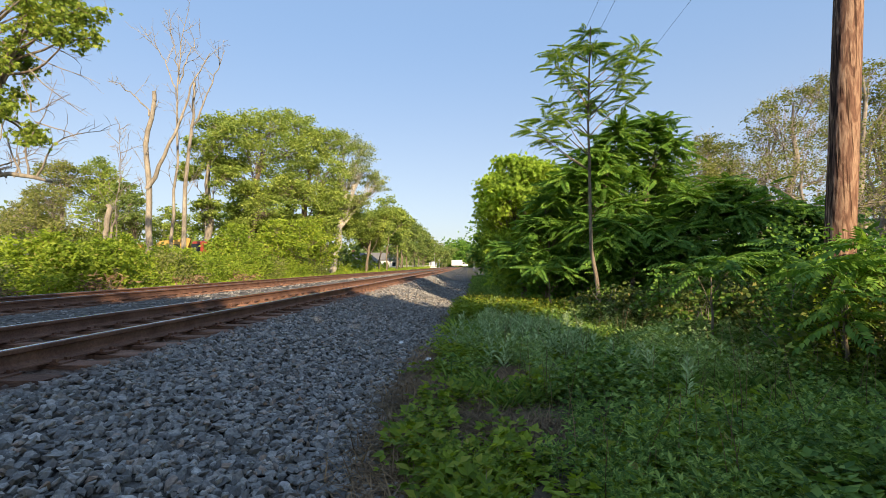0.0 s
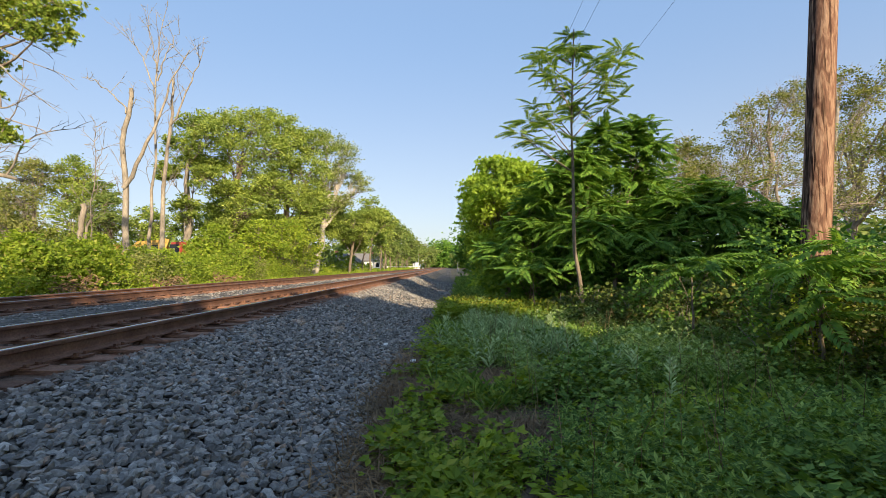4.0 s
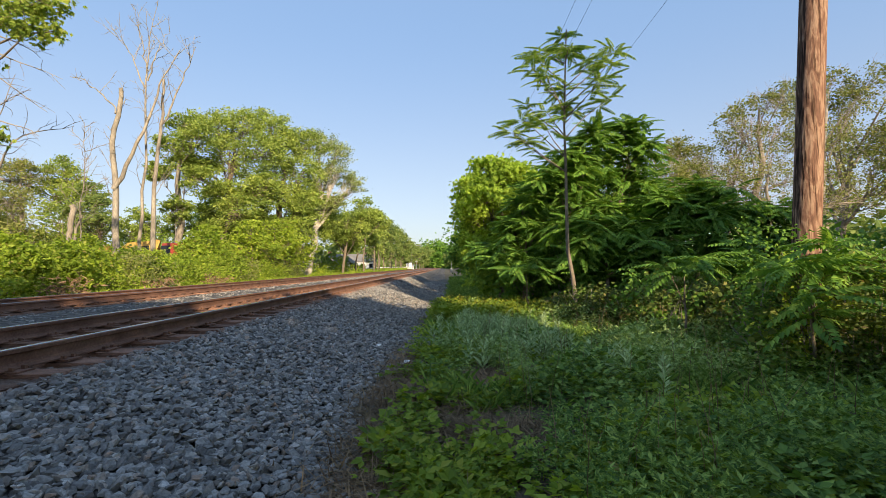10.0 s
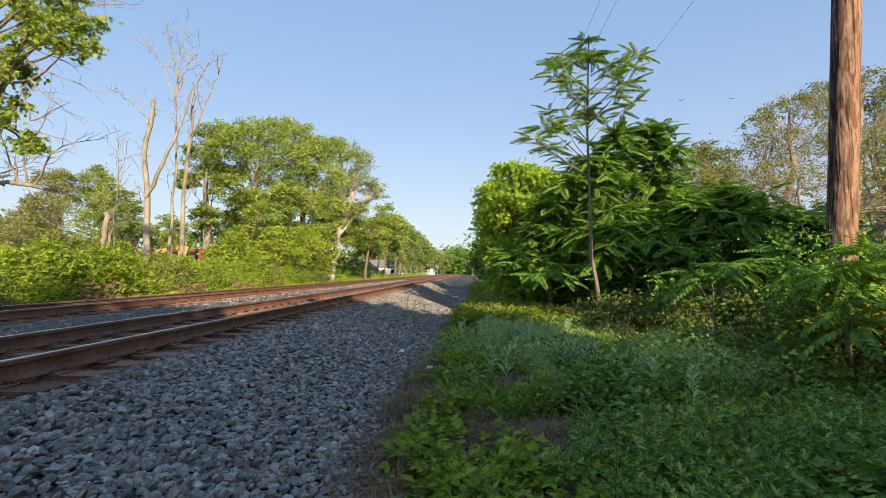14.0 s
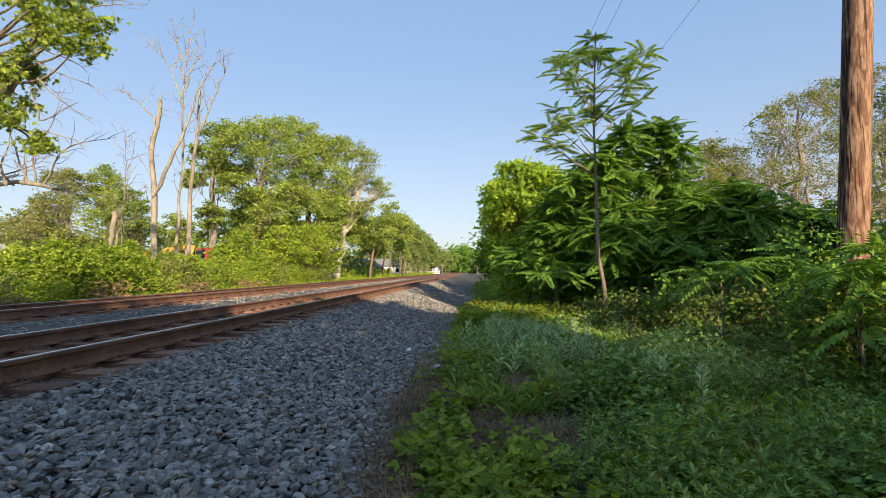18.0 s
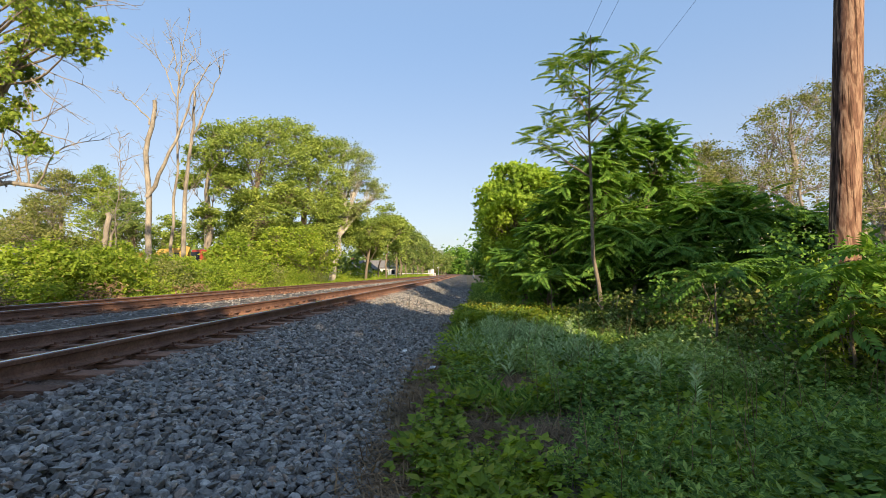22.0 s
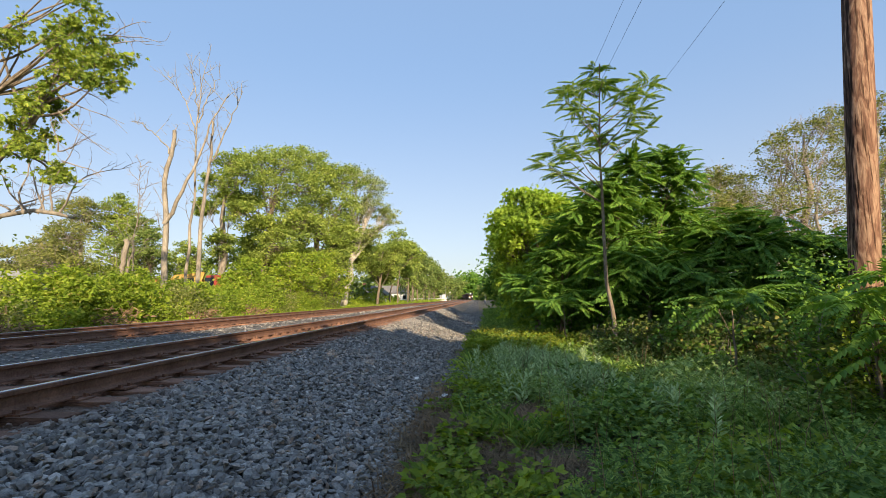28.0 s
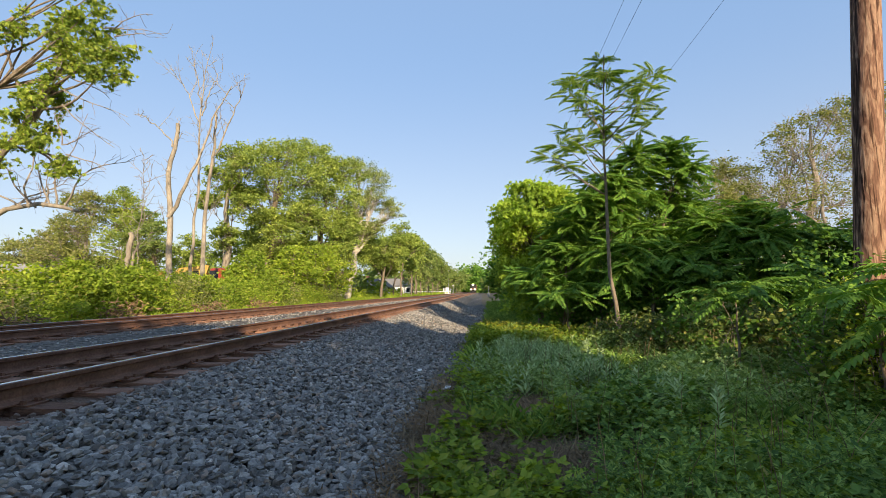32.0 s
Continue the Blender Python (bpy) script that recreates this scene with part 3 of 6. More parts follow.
def gz(x, y):
    """Height of the land."""
    x, y = np.asarray(x, float), np.asarray(y, float)
    w = smooth(18.5, 21.5, y + 1.2 * (x + 2) - 1.0)
    xs = x - bend(y)
    z = np.interp(xs, NEAR[:, 0], NEAR[:, 1]) * (1 - w) + np.interp(xs, FAR[:, 0], FAR[:, 1]) * w
    heap = np.exp(-((y - 18.2 + 0.9 * (x + 2)) / 2.0) ** 2) * np.exp(-((x + 1.9) / 0.9) ** 2) * 0.17
    return z + heap


def ripple(x, y, a=0.02):
    return a * (np.sin(x * 3.1 + 1.3 * np.sin(y * 1.7)) + np.sin(y * 2.3 + 1.1 * np.sin(x * 2.9 + 1))) * 0.5


def sheet(name, xs, ys, height, material, label, follow=False):
    gx, gy = np.meshgrid(xs, ys)
    if follow:
        gx = gx + bend(gy)
    z = height(gx, gy)
    v = np.stack([gx, gy, z], axis=2).reshape(-1, 3)
    nx, ny = len(xs), len(ys)
    i = (np.arange(ny - 1)[:, None] * nx + np.arange(nx - 1)[None]).ravel()
    bag = Bag()
    bag.add(v, np.stack([i, i + 1, i + nx + 1, i + nx], axis=1))
    return tagged(part(name, bag, material, smooth=True), label, "ground", kind="structure")


def in_bed(x, y):
    """1 within the stone bed of the two tracks, 0 outside."""
    edge = -0.45 + 0.18 * np.sin(y * 0.9) + 0.12 * np.sin(y * 2.3 + 1) + 0.6 * smooth(19, 24, y)
    return smooth(-12.7, -12.3, x) * (1 - smooth(edge - 0.1, edge + 0.15, x))


GX = np.concatenate([[-2500, -600, -200, -100, -60, -40, -30, -24, -20, -17, -15], np.linspace(-14, 8, 89), [9, 10, 12, 14, 17, 20, 25, 30, 40, 60, 100, 200, 600, 2500]])
GY = np.concatenate([[-400, -150, -60, -30, -15, -8, -4], np.linspace(-2, 30, 129), np.linspace(31, 60, 30), np.linspace(63, 200, 45), [210, 220, 240, 260, 280, 300, 320, 340, 360, 380, 400, 415, 430, 445, 460, 475, 500, 700, 1200, 3500]])
ground = sheet("ground", GX, GY, lambda x, y: gz(x, y) - 0.09 * in_bed(x - bend(y), y) + ripple(x, y, 0.03) * (1 - in_bed(x - bend(y), y)), M_SOIL, "weedy dark soil with patches of dry litter")
BX = np.concatenate([np.linspace(-12.9, -4, 60), np.linspace(-3.9, 0.9, 97)])
BY = np.concatenate([np.linspace(-12, 0, 13), np.linspace(0.1, 26, 260), np.linspace(27, 60, 34), np.linspace(63, 470, 82), np.linspace(490, 900, 8)])
ballast_bed = sheet("ballast_bed", BX, BY, lambda x, y: gz(x, y) - 0.16 * (1 - in_bed(x - bend(y), y)) + ripple(x * 2.3, y * 2.1, 0.015) - 0.01, M_BED, "bed of grey crushed stone under two railway tracks", True)

# ---- tracks ----
RAIL_TOP, TIE_TOP = 0.83, 0.645
PROFILE = [(-0.07, 0), (0.07, 0), (0.07, 0.012), (0.02, 0.03), (0.009, 0.05), (0.009, 0.125), (0.035, 0.138), (0.036, 0.168), (0.026, 0.176), (-0.026, 0.176), (-0.036, 0.168), (-0.035, 0.138), (-0.009, 0.125), (-0.009, 0.05), (-0.02, 0.03), (-0.07, 0.012)]
HEAD = [(-0.024, 0.1762), (0.024, 0.1762), (0.02, 0.179), (-0.02, 0.179)]
TRACK_Y = np.concatenate([np.linspace(-30, 0, 6), np.linspace(5, 300, 60), np.linspace(305, 470, 34), np.linspace(490, 900, 8)])


def pulled(outline, x, base):
    bag, n = Bag(), len(outline)
    v = [(x + a + float(bend(y)), y, base + z) for y in TRACK_Y for a, z in outline]
    m = len(TRACK_Y)
    f = [(i * n + k, i * n + (k + 1) % n, (i + 1) * n + (k + 1) % n, (i + 1) * n + k) for i in range(m - 1) for k in range(n)]
    bag.add(v, f)
    return bag


def tie_mesh(seed):
    rng = np.random.default_rng(seed)
    bm = box((-1.3, -0.115, -0.16), (1.3, 0.115, 0), 0.012)
    for v in bm.verts:
        v.co += Vector(rng.normal(size=3) * 0.006)
    me = bpy.data.meshes.new("tie")
    bm.to_mesh(me)
    bm.free()
    me.materials.append(M_TIE)
    return me


def joined_box(bag, lo, hi):
    x0, y0, z0 = lo
    x1, y1, z1 = hi
    bag.add([(x0, y0, z0), (x1, y0, z0), (x1, y1, z0), (x0, y1, z0), (x0, y0, z1), (x1, y0, z1), (x1, y1, z1), (x0, y1, z1)], [(0, 3, 2, 1), (4, 5, 6, 7), (0, 1, 5, 4), (1, 2, 6, 5), (2, 3, 7, 6), (3, 0, 4, 7)])


TIES = [tie_mesh(k) for k in range(5)]


def plate_mesh():
    bag = Bag()
    joined_box(bag, (-0.17, -0.09, 0), (0.17, 0.09, 0.018))
    for sx in (-0.1, 0.1):
        for sy in (-0.06, 0.06):
            joined_box(bag, (sx - 0.016, sy - 0.016, 0.018), (sx + 0.016, sy + 0.016, 0.05))
    joined_box(bag, (-0.085, 0.12, 0.0), (0.085, 0.15, 0.03))
    return bag.mesh("tie_plate", M_RUST)


PLATE = plate_mesh()


def track(x, near_ties, label, seed):
    rng = random.Random(seed)
    ob = thing("railway_track", label, "railway track", "railway tracks")
    base = RAIL_TOP - 0.179
    for s in (0.7525, -0.7525):
        rail = part("rail", pulled(PROFILE, x + s, base), M_RUST, ob, "rusty steel rail")
        part("running_surface", pulled(HEAD, x + s, base), M_SHINE, rail, "worn shiny rail head")
    y, k, rest = -4.0, 0, Bag()
    while y < 300:
        if y < near_ties:
            tie = part("tie", TIES[k % 5], M_TIE, ob)
            tie.matrix_basis = pose(x + rng.uniform(-0.04, 0.04), y + rng.uniform(-0.02, 0.02), TIE_TOP - 0.012 + rng.uniform(-0.01, 0.006), 0, 0, rng.uniform(-0.8, 0.8))
            if y < 25:
                for s in (0.7525, -0.7525):
                    plate = part("tie_plate", PLATE, M_RUST, ob)
                    plate.matrix_basis = pose(x + s, y, TIE_TOP - 0.01)
        else:
            joined_box(rest, (x - 1.3, y - 0.115, 0.5), (x + 1.3, y + 0.115, TIE_TOP - 0.005))
        y += 0.535
        k += 1
    tagged(part("far_tie", rest, M_TIE, ob), kind="stuff")
    return ob


X1, X2 = -4.4625, -9.8
track(X1, 60, "rusty steel railway track on dark wooden ties", 1)
track(X2, 45, "rusty outer railway track beside green brush", 2)


# ---- crushed stone ----
def stone_template(seed, many=12):
    """An angular stone: the hull of a few points."""
    rng = np.random.default_rng(seed)
    k = np.arange(many) + 0.5
    ring, up = k * 2.39996, 1 - 2 * k / many
    even = np.stack([np.cos(ring) * np.sqrt(1 - up * up), np.sin(ring) * np.sqrt(1 - up * up), up], axis=1)
    pts = unit(even + rng.normal(size=(many, 3)) * 0.28) * 0.5 * rng.uniform(0.88, 1.08, (many, 1)) * np.array([1.25, 0.98, 0.6]) * rng.uniform(0.82, 1.18, 3)
    bm = bmesh.new()
    for q in pts:
        bm.verts.new(q)
    bmesh.ops.convex_hull(bm, input=bm.verts[:])
    loose = [q for q in bm.verts if not q.link_faces]
    bmesh.ops.delete(bm, geom=loose, context="VERTS")
    bmesh.ops.triangulate(bm, faces=bm.faces[:])
    bm.verts.index_update()
    v = np.array([q.co[:] for q in bm.verts])
    f = np.array([[q.index for q in face.verts] for face in bm.faces])
    bm.free()
    return v, f


STONES = [stone_template(k) for k in range(8)]
FAR_STONES = [stone_template(20 + k, 8) for k in range(8)]


def strew(rng, n, x0, x1, y0, y1, keep):
    x, y = rng.uniform(x0, x1, n), rng.uniform(y0, y1, n)
    ok = keep(x, y)
    return x[ok], y[ok]


def random_turns(rng, n):
    return frames_of(scatter_dirs(rng, n, 0.45), unit(rng.normal(size=(n, 3)) * 0.5 + np.array([0, 0, 1.0])))


rng = np.random.default_rng(7)
stone_bag = Bag()
SHOULDER = lambda x, y: (in_bed(x, y) > 0.5) & (rng.uniform(size=len(x)) < 1)
for y0, y1, x0, per, size in ((1.2, 5.5, -3.25, 860, 0.064), (5.5, 10, -3.25, 520, 0.068), (10, 16, -3.25, 280, 0.072), (16, 26, -3.25, 170, 0.07), (26, 46, -3.25, 40, 0.14)):
    n = int(per * (y1 - y0) * 3.2)
    sx, sy = strew(rng, n, x0, 0.3, y0, y1, SHOULDER)
    sz = gz(sx, sy) + rng.uniform(-0.014, 0.024, len(sx))
    which = rng.integers(0, 8, len(sx))
    sc = size * rng.uniform(0.65, 1.3, len(sx))
    turns = random_turns(rng, len(sx))
    for k in range(8):
        q = which == k
        stone_bag.place(*(STONES if y0 < 8 else FAR_STONES)[k], np.stack([sx[q], sy[q], sz[q]], axis=1), turns[q], sc[q])
for xa, xb, ya, yb, per in ((-6.0, -3.1, 1.5, 14, 110), (-8.6, -6.0, 2.5, 20, 90), (-11.3, -8.6, 8, 18, 40), (-8.5, -6.0, 20, 60, 16), (-6.0, -3.1, 14, 60, 14), (-11.3, -8.6, 18, 60, 8)):
    n = int(per * (yb - ya) * (xb - xa))
    sx, sy = strew(rng, n, xa, xb, ya, yb, lambda x, y: np.ones(len(x), bool))
    sz = gz(sx, sy) - 0.02 + rng.uniform(-0.015, 0.012, len(sx))
    which = rng.integers(0, 8, len(sx))
    turns = random_turns(rng, len(sx))
    sc = (0.065 if yb < 40 else 0.12) * rng.uniform(0.6, 1.4, len(sx))
    for k in range(8):
        q = which == k
        stone_bag.place(*FAR_STONES[k], np.stack([sx[q], sy[q], sz[q]], axis=1), turns[q], sc[q])
n = 5000
sy = 1.6 + 9 * rng.uniform(0, 1, n)
sx = -0.45 + rng.uniform(-0.5, 0.75, n) * rng.uniform(0, 1, n)
turns = random_turns(rng, n)
stone_bag.place(*FAR_STONES[3], np.stack([sx, sy, gz(sx, sy) + 0.004], axis=1), turns, rng.uniform(0.018, 0.05, n))
stone_meshes = []
for v, f in STONES:
    one = Bag()
    one.add(v, f)
    stone_meshes.append(one.mesh("stone", M_STONE))
for k in range(300):
    x, y = rng.uniform(-2.6, -0.7), rng.uniform(2.4, 4.4)
    ob = part("stone", stone_meshes[k % 8], M_STONE, ballast_bed)
    sc = rng.uniform(0.05, 0.095)
    ob.matrix_basis = pose(x, y, float(gz(x, y)) + 0.022, rng.uniform(-25, 25), rng.uniform(-25, 25), rng.uniform(0, 360)) @ Matrix.Diagonal((sc, sc, sc, 1))
tagged(part("loose_stones", stone_bag, M_STONE, ballast_bed), "grey angular crushed stones", kind="stuff")

# ---- litter on the stones ----
for (px, py, s) in ((-0.5, 6.75, 0.1), (-1.03, 7.65, 0.1)):
    cup = thing("paper_scrap", "crumpled white paper scrap on grey stones", "litter", "scraps on the stones", at=(px, py, float(gz(px, py)) + 0.055), turn=30 * py)
    sb = Bag()
    sb.place(*STONES[2], [(0, 0, 0.01)], np.eye(3)[None], s)
    sb.place(*STONES[5], [(0.03, 0.02, 0.012)], np.eye(3)[None], s * 0.7)
    part("crumple", sb, M_WHITE, cup)

# ---- trees and brush beyond the tracks ----
BROAD = [(10, 0.62, 55, 0.02, 0.06, 0.28), (6, 0.55, 45, 0.06, 0.12, 0.3), (5, 0.5, 45, 0.04, 0.15, 0.3), (0, 0.5, 40, 0.0, 0.2, 0.3)]
TALL = [(9, 0.55, 50, 0.02, 0.06, 0.52), (6, 0.55, 45, 0.06, 0.12, 0.3), (5, 0.5, 45, 0.04, 0.15, 0.3), (0, 0.5, 40, 0.0, 0.2, 0.3)]
COARSE = [(8, 0.62, 55, 0.02, 0.06, 0.28), (5, 0.55, 45, 0.06, 0.12, 0.3), (3, 0.5, 45, 0.04, 0.15, 0.3), (0, 0.5, 40, 0.0, 0.2, 0.3)]
THIN = [(9, 0.55, 42, 0.02, 0.05, 0.3), (6, 0.55, 40, 0.08, 0.12, 0.3), (5, 0.5, 40, 0.05, 0.15, 0.3), (0, 0.5, 40, 0.0, 0.2, 0.3)]


def locust(x, y, h, seed, per=78, size=0.235, m=None, name="locust_tree", label="leafy green locust tree beyond the outer track", puff=0.27):
    return tree(name, label, (x, y, float(gz(x, y))), h, 0.016 * h, COARSE if name == "field_tree" else BROAD if y < 50 else TALL if y < 84 else COARSE, m or M_LOCUST, size, per, seed, puff=puff, group="trees beyond the tracks")


BEYOND = "trees beyond the tracks"
lobed_tree("locust_tree", "leafy green locust tree with a pale forked trunk", (-23.2, 40, 0.4), [(0, 0, -0.3, 0.36), (0.1, 0, 4.5, 0.3), (0.5, 0, 9, 0.2), (0.8, 0, 13, 0.06)],
           [(-23.4, 40.0, 12.1, 1.5), (-22.9, 41.4, 14.4, 1.5), (-20.6, 38.9, 12.5, 1.6), (-23.0, 41.3, 10.6, 1.4), (-24.4, 39.4, 9.8, 0.9), (-21.0, 40, 9.2, 1.5), (-22.6, 39, 6.6, 1.2)], M_LOCUST, 0.23, 101, 40, 52, bark=M_DEAD, group=BEYOND)
lobed_tree("locust_tree", "broad leafy locust tree with dark limbs", (-20.6, 43, 0.4), [(0, 0, -0.3, 0.34), (0.2, 0, 4, 0.28), (0.7, 0, 9, 0.2), (1.0, 0, 14, 0.06)],
           [(-20.9, 42.8, 14.8, 1.8), (-19.1, 44.0, 15.2, 1.9), (-19.8, 42.7, 12.0, 2.1), (-17.2, 43.1, 12.4, 2.1), (-21.6, 41.6, 10.6, 1.4), (-18.3, 43.8, 9.6, 1.9), (-20.4, 42.5, 8.4, 1.4), (-16.6, 43, 8.8, 1.9), (-18.6, 42, 6.6, 1.8)], M_LOCUST, 0.23, 102, 46, 52, group=BEYOND)
lobed_tree("locust_tree", "tall leafy locust tree with a rounded crown", (-17.4, 48, 0.4), [(0, 0, -0.3, 0.36), (0.1, 0, 4, 0.3), (0.5, 0, 9, 0.22), (0.6, 0, 15, 0.06)],
           [(-18.2, 48.1, 16.2, 2.0), (-16.0, 47.5, 14.3, 1.9), (-14.5, 48.9, 14.4, 1.9), (-17.3, 47.4, 11.4, 2.2), (-14.7, 47.9, 11.2, 2.0), (-18.9, 46.9, 8.6, 1.6), (-16.0, 46.5, 8.3, 2.0), (-13.9, 47, 8.0, 1.6), (-17.8, 46, 5.6, 1.9), (-14.8, 46.5, 5.2, 1.8)], M_LOCUST, 0.24, 103, 46, 52, group=BEYOND)
lobed_tree("sycamore_tree", "pale-barked sycamore with a leaning forked trunk", (-16.0, 54, 0.4), [(0, 0, -0.3, 0.42), (0.4, 0, 3, 0.36), (1.6, 0, 8, 0.24), (2.6, 0, 14, 0.06)],
           [(-14.4, 53.7, 15.8, 1.9), (-12.4, 53.1, 14.8, 1.7), (-12.3, 53.3, 12.5, 1.6), (-10.8, 54.8, 11.3, 1.5), (-14.6, 53.3, 11.9, 1.7), (-12.5, 54.0, 9.3, 1.2), (-16.3, 55.4, 9.7, 1.5), (-14.0, 54, 8.4, 1.3)], M_SYC, 0.2, 104, 34, 55, bark=M_PALEBARK, group=BEYOND, limb_r=0.9)
lobed_tree("locust_tree", "smaller green locust tree near the white house", (-13.6, 62, 0.4), [(0, 0, -0.3, 0.2), (0.3, 0, 3, 0.16), (1.0, 0, 8, 0.04)],
           [(-13.6, 63.4, 7.7, 1.8), (-11.6, 62.7, 8.1, 1.6), (-10.2, 62.1, 8.1, 1.2), (-15.2, 61.3, 6.3, 1.5), (-11.2, 61.0, 6.2, 1.4), (-13.4, 61.5, 5.6, 1.3)], M_LOCUST, 0.24, 105, 34, 50, group=BEYOND)
for k, (x, y, h, r) in enumerate(((-14.6, 67, 8.6, 1.7), (-12.9, 74, 11.0, 1.9), (-15.2, 80, 9.0, 1.9), (-13.4, 88, 10.6, 2.0), (-14.2, 99, 11.0, 2.1), (-14.6, 111, 11.2, 2.2), (-14.8, 126, 11.6, 2.3), (-15.2, 144, 12.0, 2.5), (-15.6, 164, 12.4, 2.6))):
    rr = random.Random(700 + k)
    lobes = [(x, y, h, r)] + [(x + rr.uniform(-1.5, 1.7) * r * 0.8, y + rr.uniform(-1.5, 1.5), h * q, r * rr.uniform(0.8, 1.1)) for q in ((0.9, 0.85, 0.78, 0.72, 0.66) if y < 95 else (0.9, 0.85, 0.72, 0.66, 0.5, 0.4))]
    lobed_tree("roadside_tree", "leafy green tree along the railway", (x, y, 0.4), [(0, 0, -0.3, 0.15), (0.2, 0, h * 0.5, 0.11), (0, 0, h, 0.03)], lobes, M_LOCUST if k < 4 else M_FARLEAF, 0.3 + 0.0016 * y, 700 + k, 22, 24, group=BEYOND)
for k, (x, y, h) in enumerate(((-21, 47, 9.5), (-16.5, 57, 12), (-15.5, 72, 9))):
    locust(x, y, h, 107 + k)
for k, (x, y, h) in enumerate(((-17, 182, 12), (-15, 215, 14), (-13, 240, 14), (-20, 260, 14), (-13, 285, 14), (-15, 305, 14), (-17, 325, 14))):
    locust(x, y, h, 130 + k, 26, 0.7, M_FARLEAF, "roadside_tree", "distant leafy tree along the railway", 0.5)
lobed_tree("field_tree", "dusty olive tree behind the brush", (-38.6, 42, 0.4), [(0, 0, -0.3, 0.3), (0.1, 0, 4, 0.22), (0.2, 0, 10, 0.05)], [(-40.0, 42.8, 10.4, 1.5), (-37.8, 42.3, 10.1, 1.6), (-41.7, 43.3, 8.0, 1.6), (-38.5, 40.6, 7.4, 1.9), (-40, 41, 5, 2.0), (-42.6, 42, 5.6, 1.8), (-38, 41, 4.2, 2.0)], M_SPARSE, 0.22, 161, 34, 45, bark=M_TWIG, group=BEYOND, bare=16)
lobed_tree("field_tree", "green tree behind the brush and dead trees", (-35.6, 44, 0.4), [(0, 0, -0.3, 0.3), (0.1, 0, 4, 0.22), (-0.4, 0, 10, 0.05)], [(-36.4, 44.1, 10.9, 1.5), (-37.0, 43.9, 8.4, 1.9), (-34.2, 42.7, 8.0, 1.6), (-35.6, 44.4, 9.6, 1.4), (-35.4, 42.5, 5.6, 2.2), (-36.6, 43, 3.8, 2.0), (-33.4, 43, 5.0, 1.8)], M_LOCUST, 0.22, 162, 36, 50, group=BEYOND)
lobed_tree("field_tree", "dark layered evergreen behind the dead trees", (-30.6, 41, 0.4), [(0, 0, -0.3, 0.2), (0.1, 0, 4, 0.15), (-0.4, 0, 8.6, 0.04)], [(-31.4, 41.1, 8.4, 1.0), (-30.3, 40.3, 7.0, 1.3), (-32.2, 41, 6.6, 1.2), (-29.2, 39.5, 5.6, 1.1), (-31.2, 40.5, 5.0, 1.5)], M_FARLEAF, 0.2, 163, 30, 50, group=BEYOND)
lobed_tree("field_tree", "low dusty tree at the edge of the yard", (-47.4, 46, 0.4), [(0, 0, -0.3, 0.25), (0.1, 0, 3, 0.2), (0, 0, 7, 0.05)], [(-47.0, 47.0, 7.4, 1.6), (-49.2, 46.0, 6.2, 1.6), (-46.5, 46.0, 5.2, 1.7), (-51.5, 47, 5.8, 1.9), (-44.0, 46.5, 5.6, 1.7)], M_SPARSE, 0.24, 164, 30, 45, bark=M_TWIG, group=BEYOND, bare=10)
lobed_tree("field_tree", "green tree in the yard behind the loaders", (-32.4, 50, 0.4), [(0, 0, -0.3, 0.25), (0.1, 0, 3, 0.2), (0, 0, 7, 0.05)], [(-33.6, 50.8, 7.0, 1.5), (-31.0, 48.9, 6.0, 1.5), (-34.7, 51.0, 5.6, 1.5), (-28.6, 50, 6.4, 1.6), (-26.4, 51, 6.2, 1.6)], M_LOCUST, 0.24, 165, 30, 45, group=BEYOND)
for k, (x, y, h) in enumerate(((-58, 48, 8), (-26, 53, 9), (-55, 56, 9))):
    locust(x, y, h, 166 + k, 70, 0.27, M_SPARSE if k % 2 == 0 else M_LOCUST, "field_tree", "dusty green tree behind the brush")
# young growth under the locusts
for k, (x, y, h, r) in enumerate(((-17.2, 34, 3.6, 1.5), (-15.6, 37.5, 4.4, 1.6), (-15.0, 41, 5.0, 1.8), (-15.0, 45, 5.0, 1.8), (-15.8, 50, 4.4, 1.4), (-18.6, 36, 4.0, 1.4), (-24.6, 36, 2.4, 1.1))):
    lobed_tree("young_locust", "young bright green locust growth under taller trees", (x, y, 0.4), [(0, 0, -0.2, 0.08), (0.1, 0, h * 0.5, 0.06), (0, 0, h, 0.02)], [(x, y, h, r * 0.7), (x - 0.8 * r, y, h * 0.75, r * 0.75), (x + 0.8 * r, y - 0.4, h * 0.7, r * 0.7), (x, y - 0.8, h * 0.42, r)], M_BRUSH, 0.24, 180 + k, 26, 26, template="leaf", group="bushes beyond the tracks", cat="bush", limb_r=0.5)
for k in range(19):
    y = 6 + k * 2.0
    rr = random.Random(k)
    bush("roadside_bush", "bright green roadside bush beside the track", (-14.2 - rr.uniform(0, 1.2), y, 0.35), 1.6, 1.5, rr.uniform(1.0, 2.1), 3000, M_BRUSH if k % 5 != 3 else M_SPARSE, 0.115, 200 + k, "leaf", 4, 0.45, "bushes beyond the tracks")
for k in range(12):
    y = 10 + k * 3.0
    rr = random.Random(50 + k)
    bush("tall_bush", "tall leafy bush behind the roadside brush", (-17.8 - rr.uniform(0, 2), y, 0.4), 2.0, 1.9, rr.uniform(1.7, 2.5), 2400, M_BRUSH, 0.135, 240 + k, "leaf", 4, 0.45, "bushes beyond the tracks")
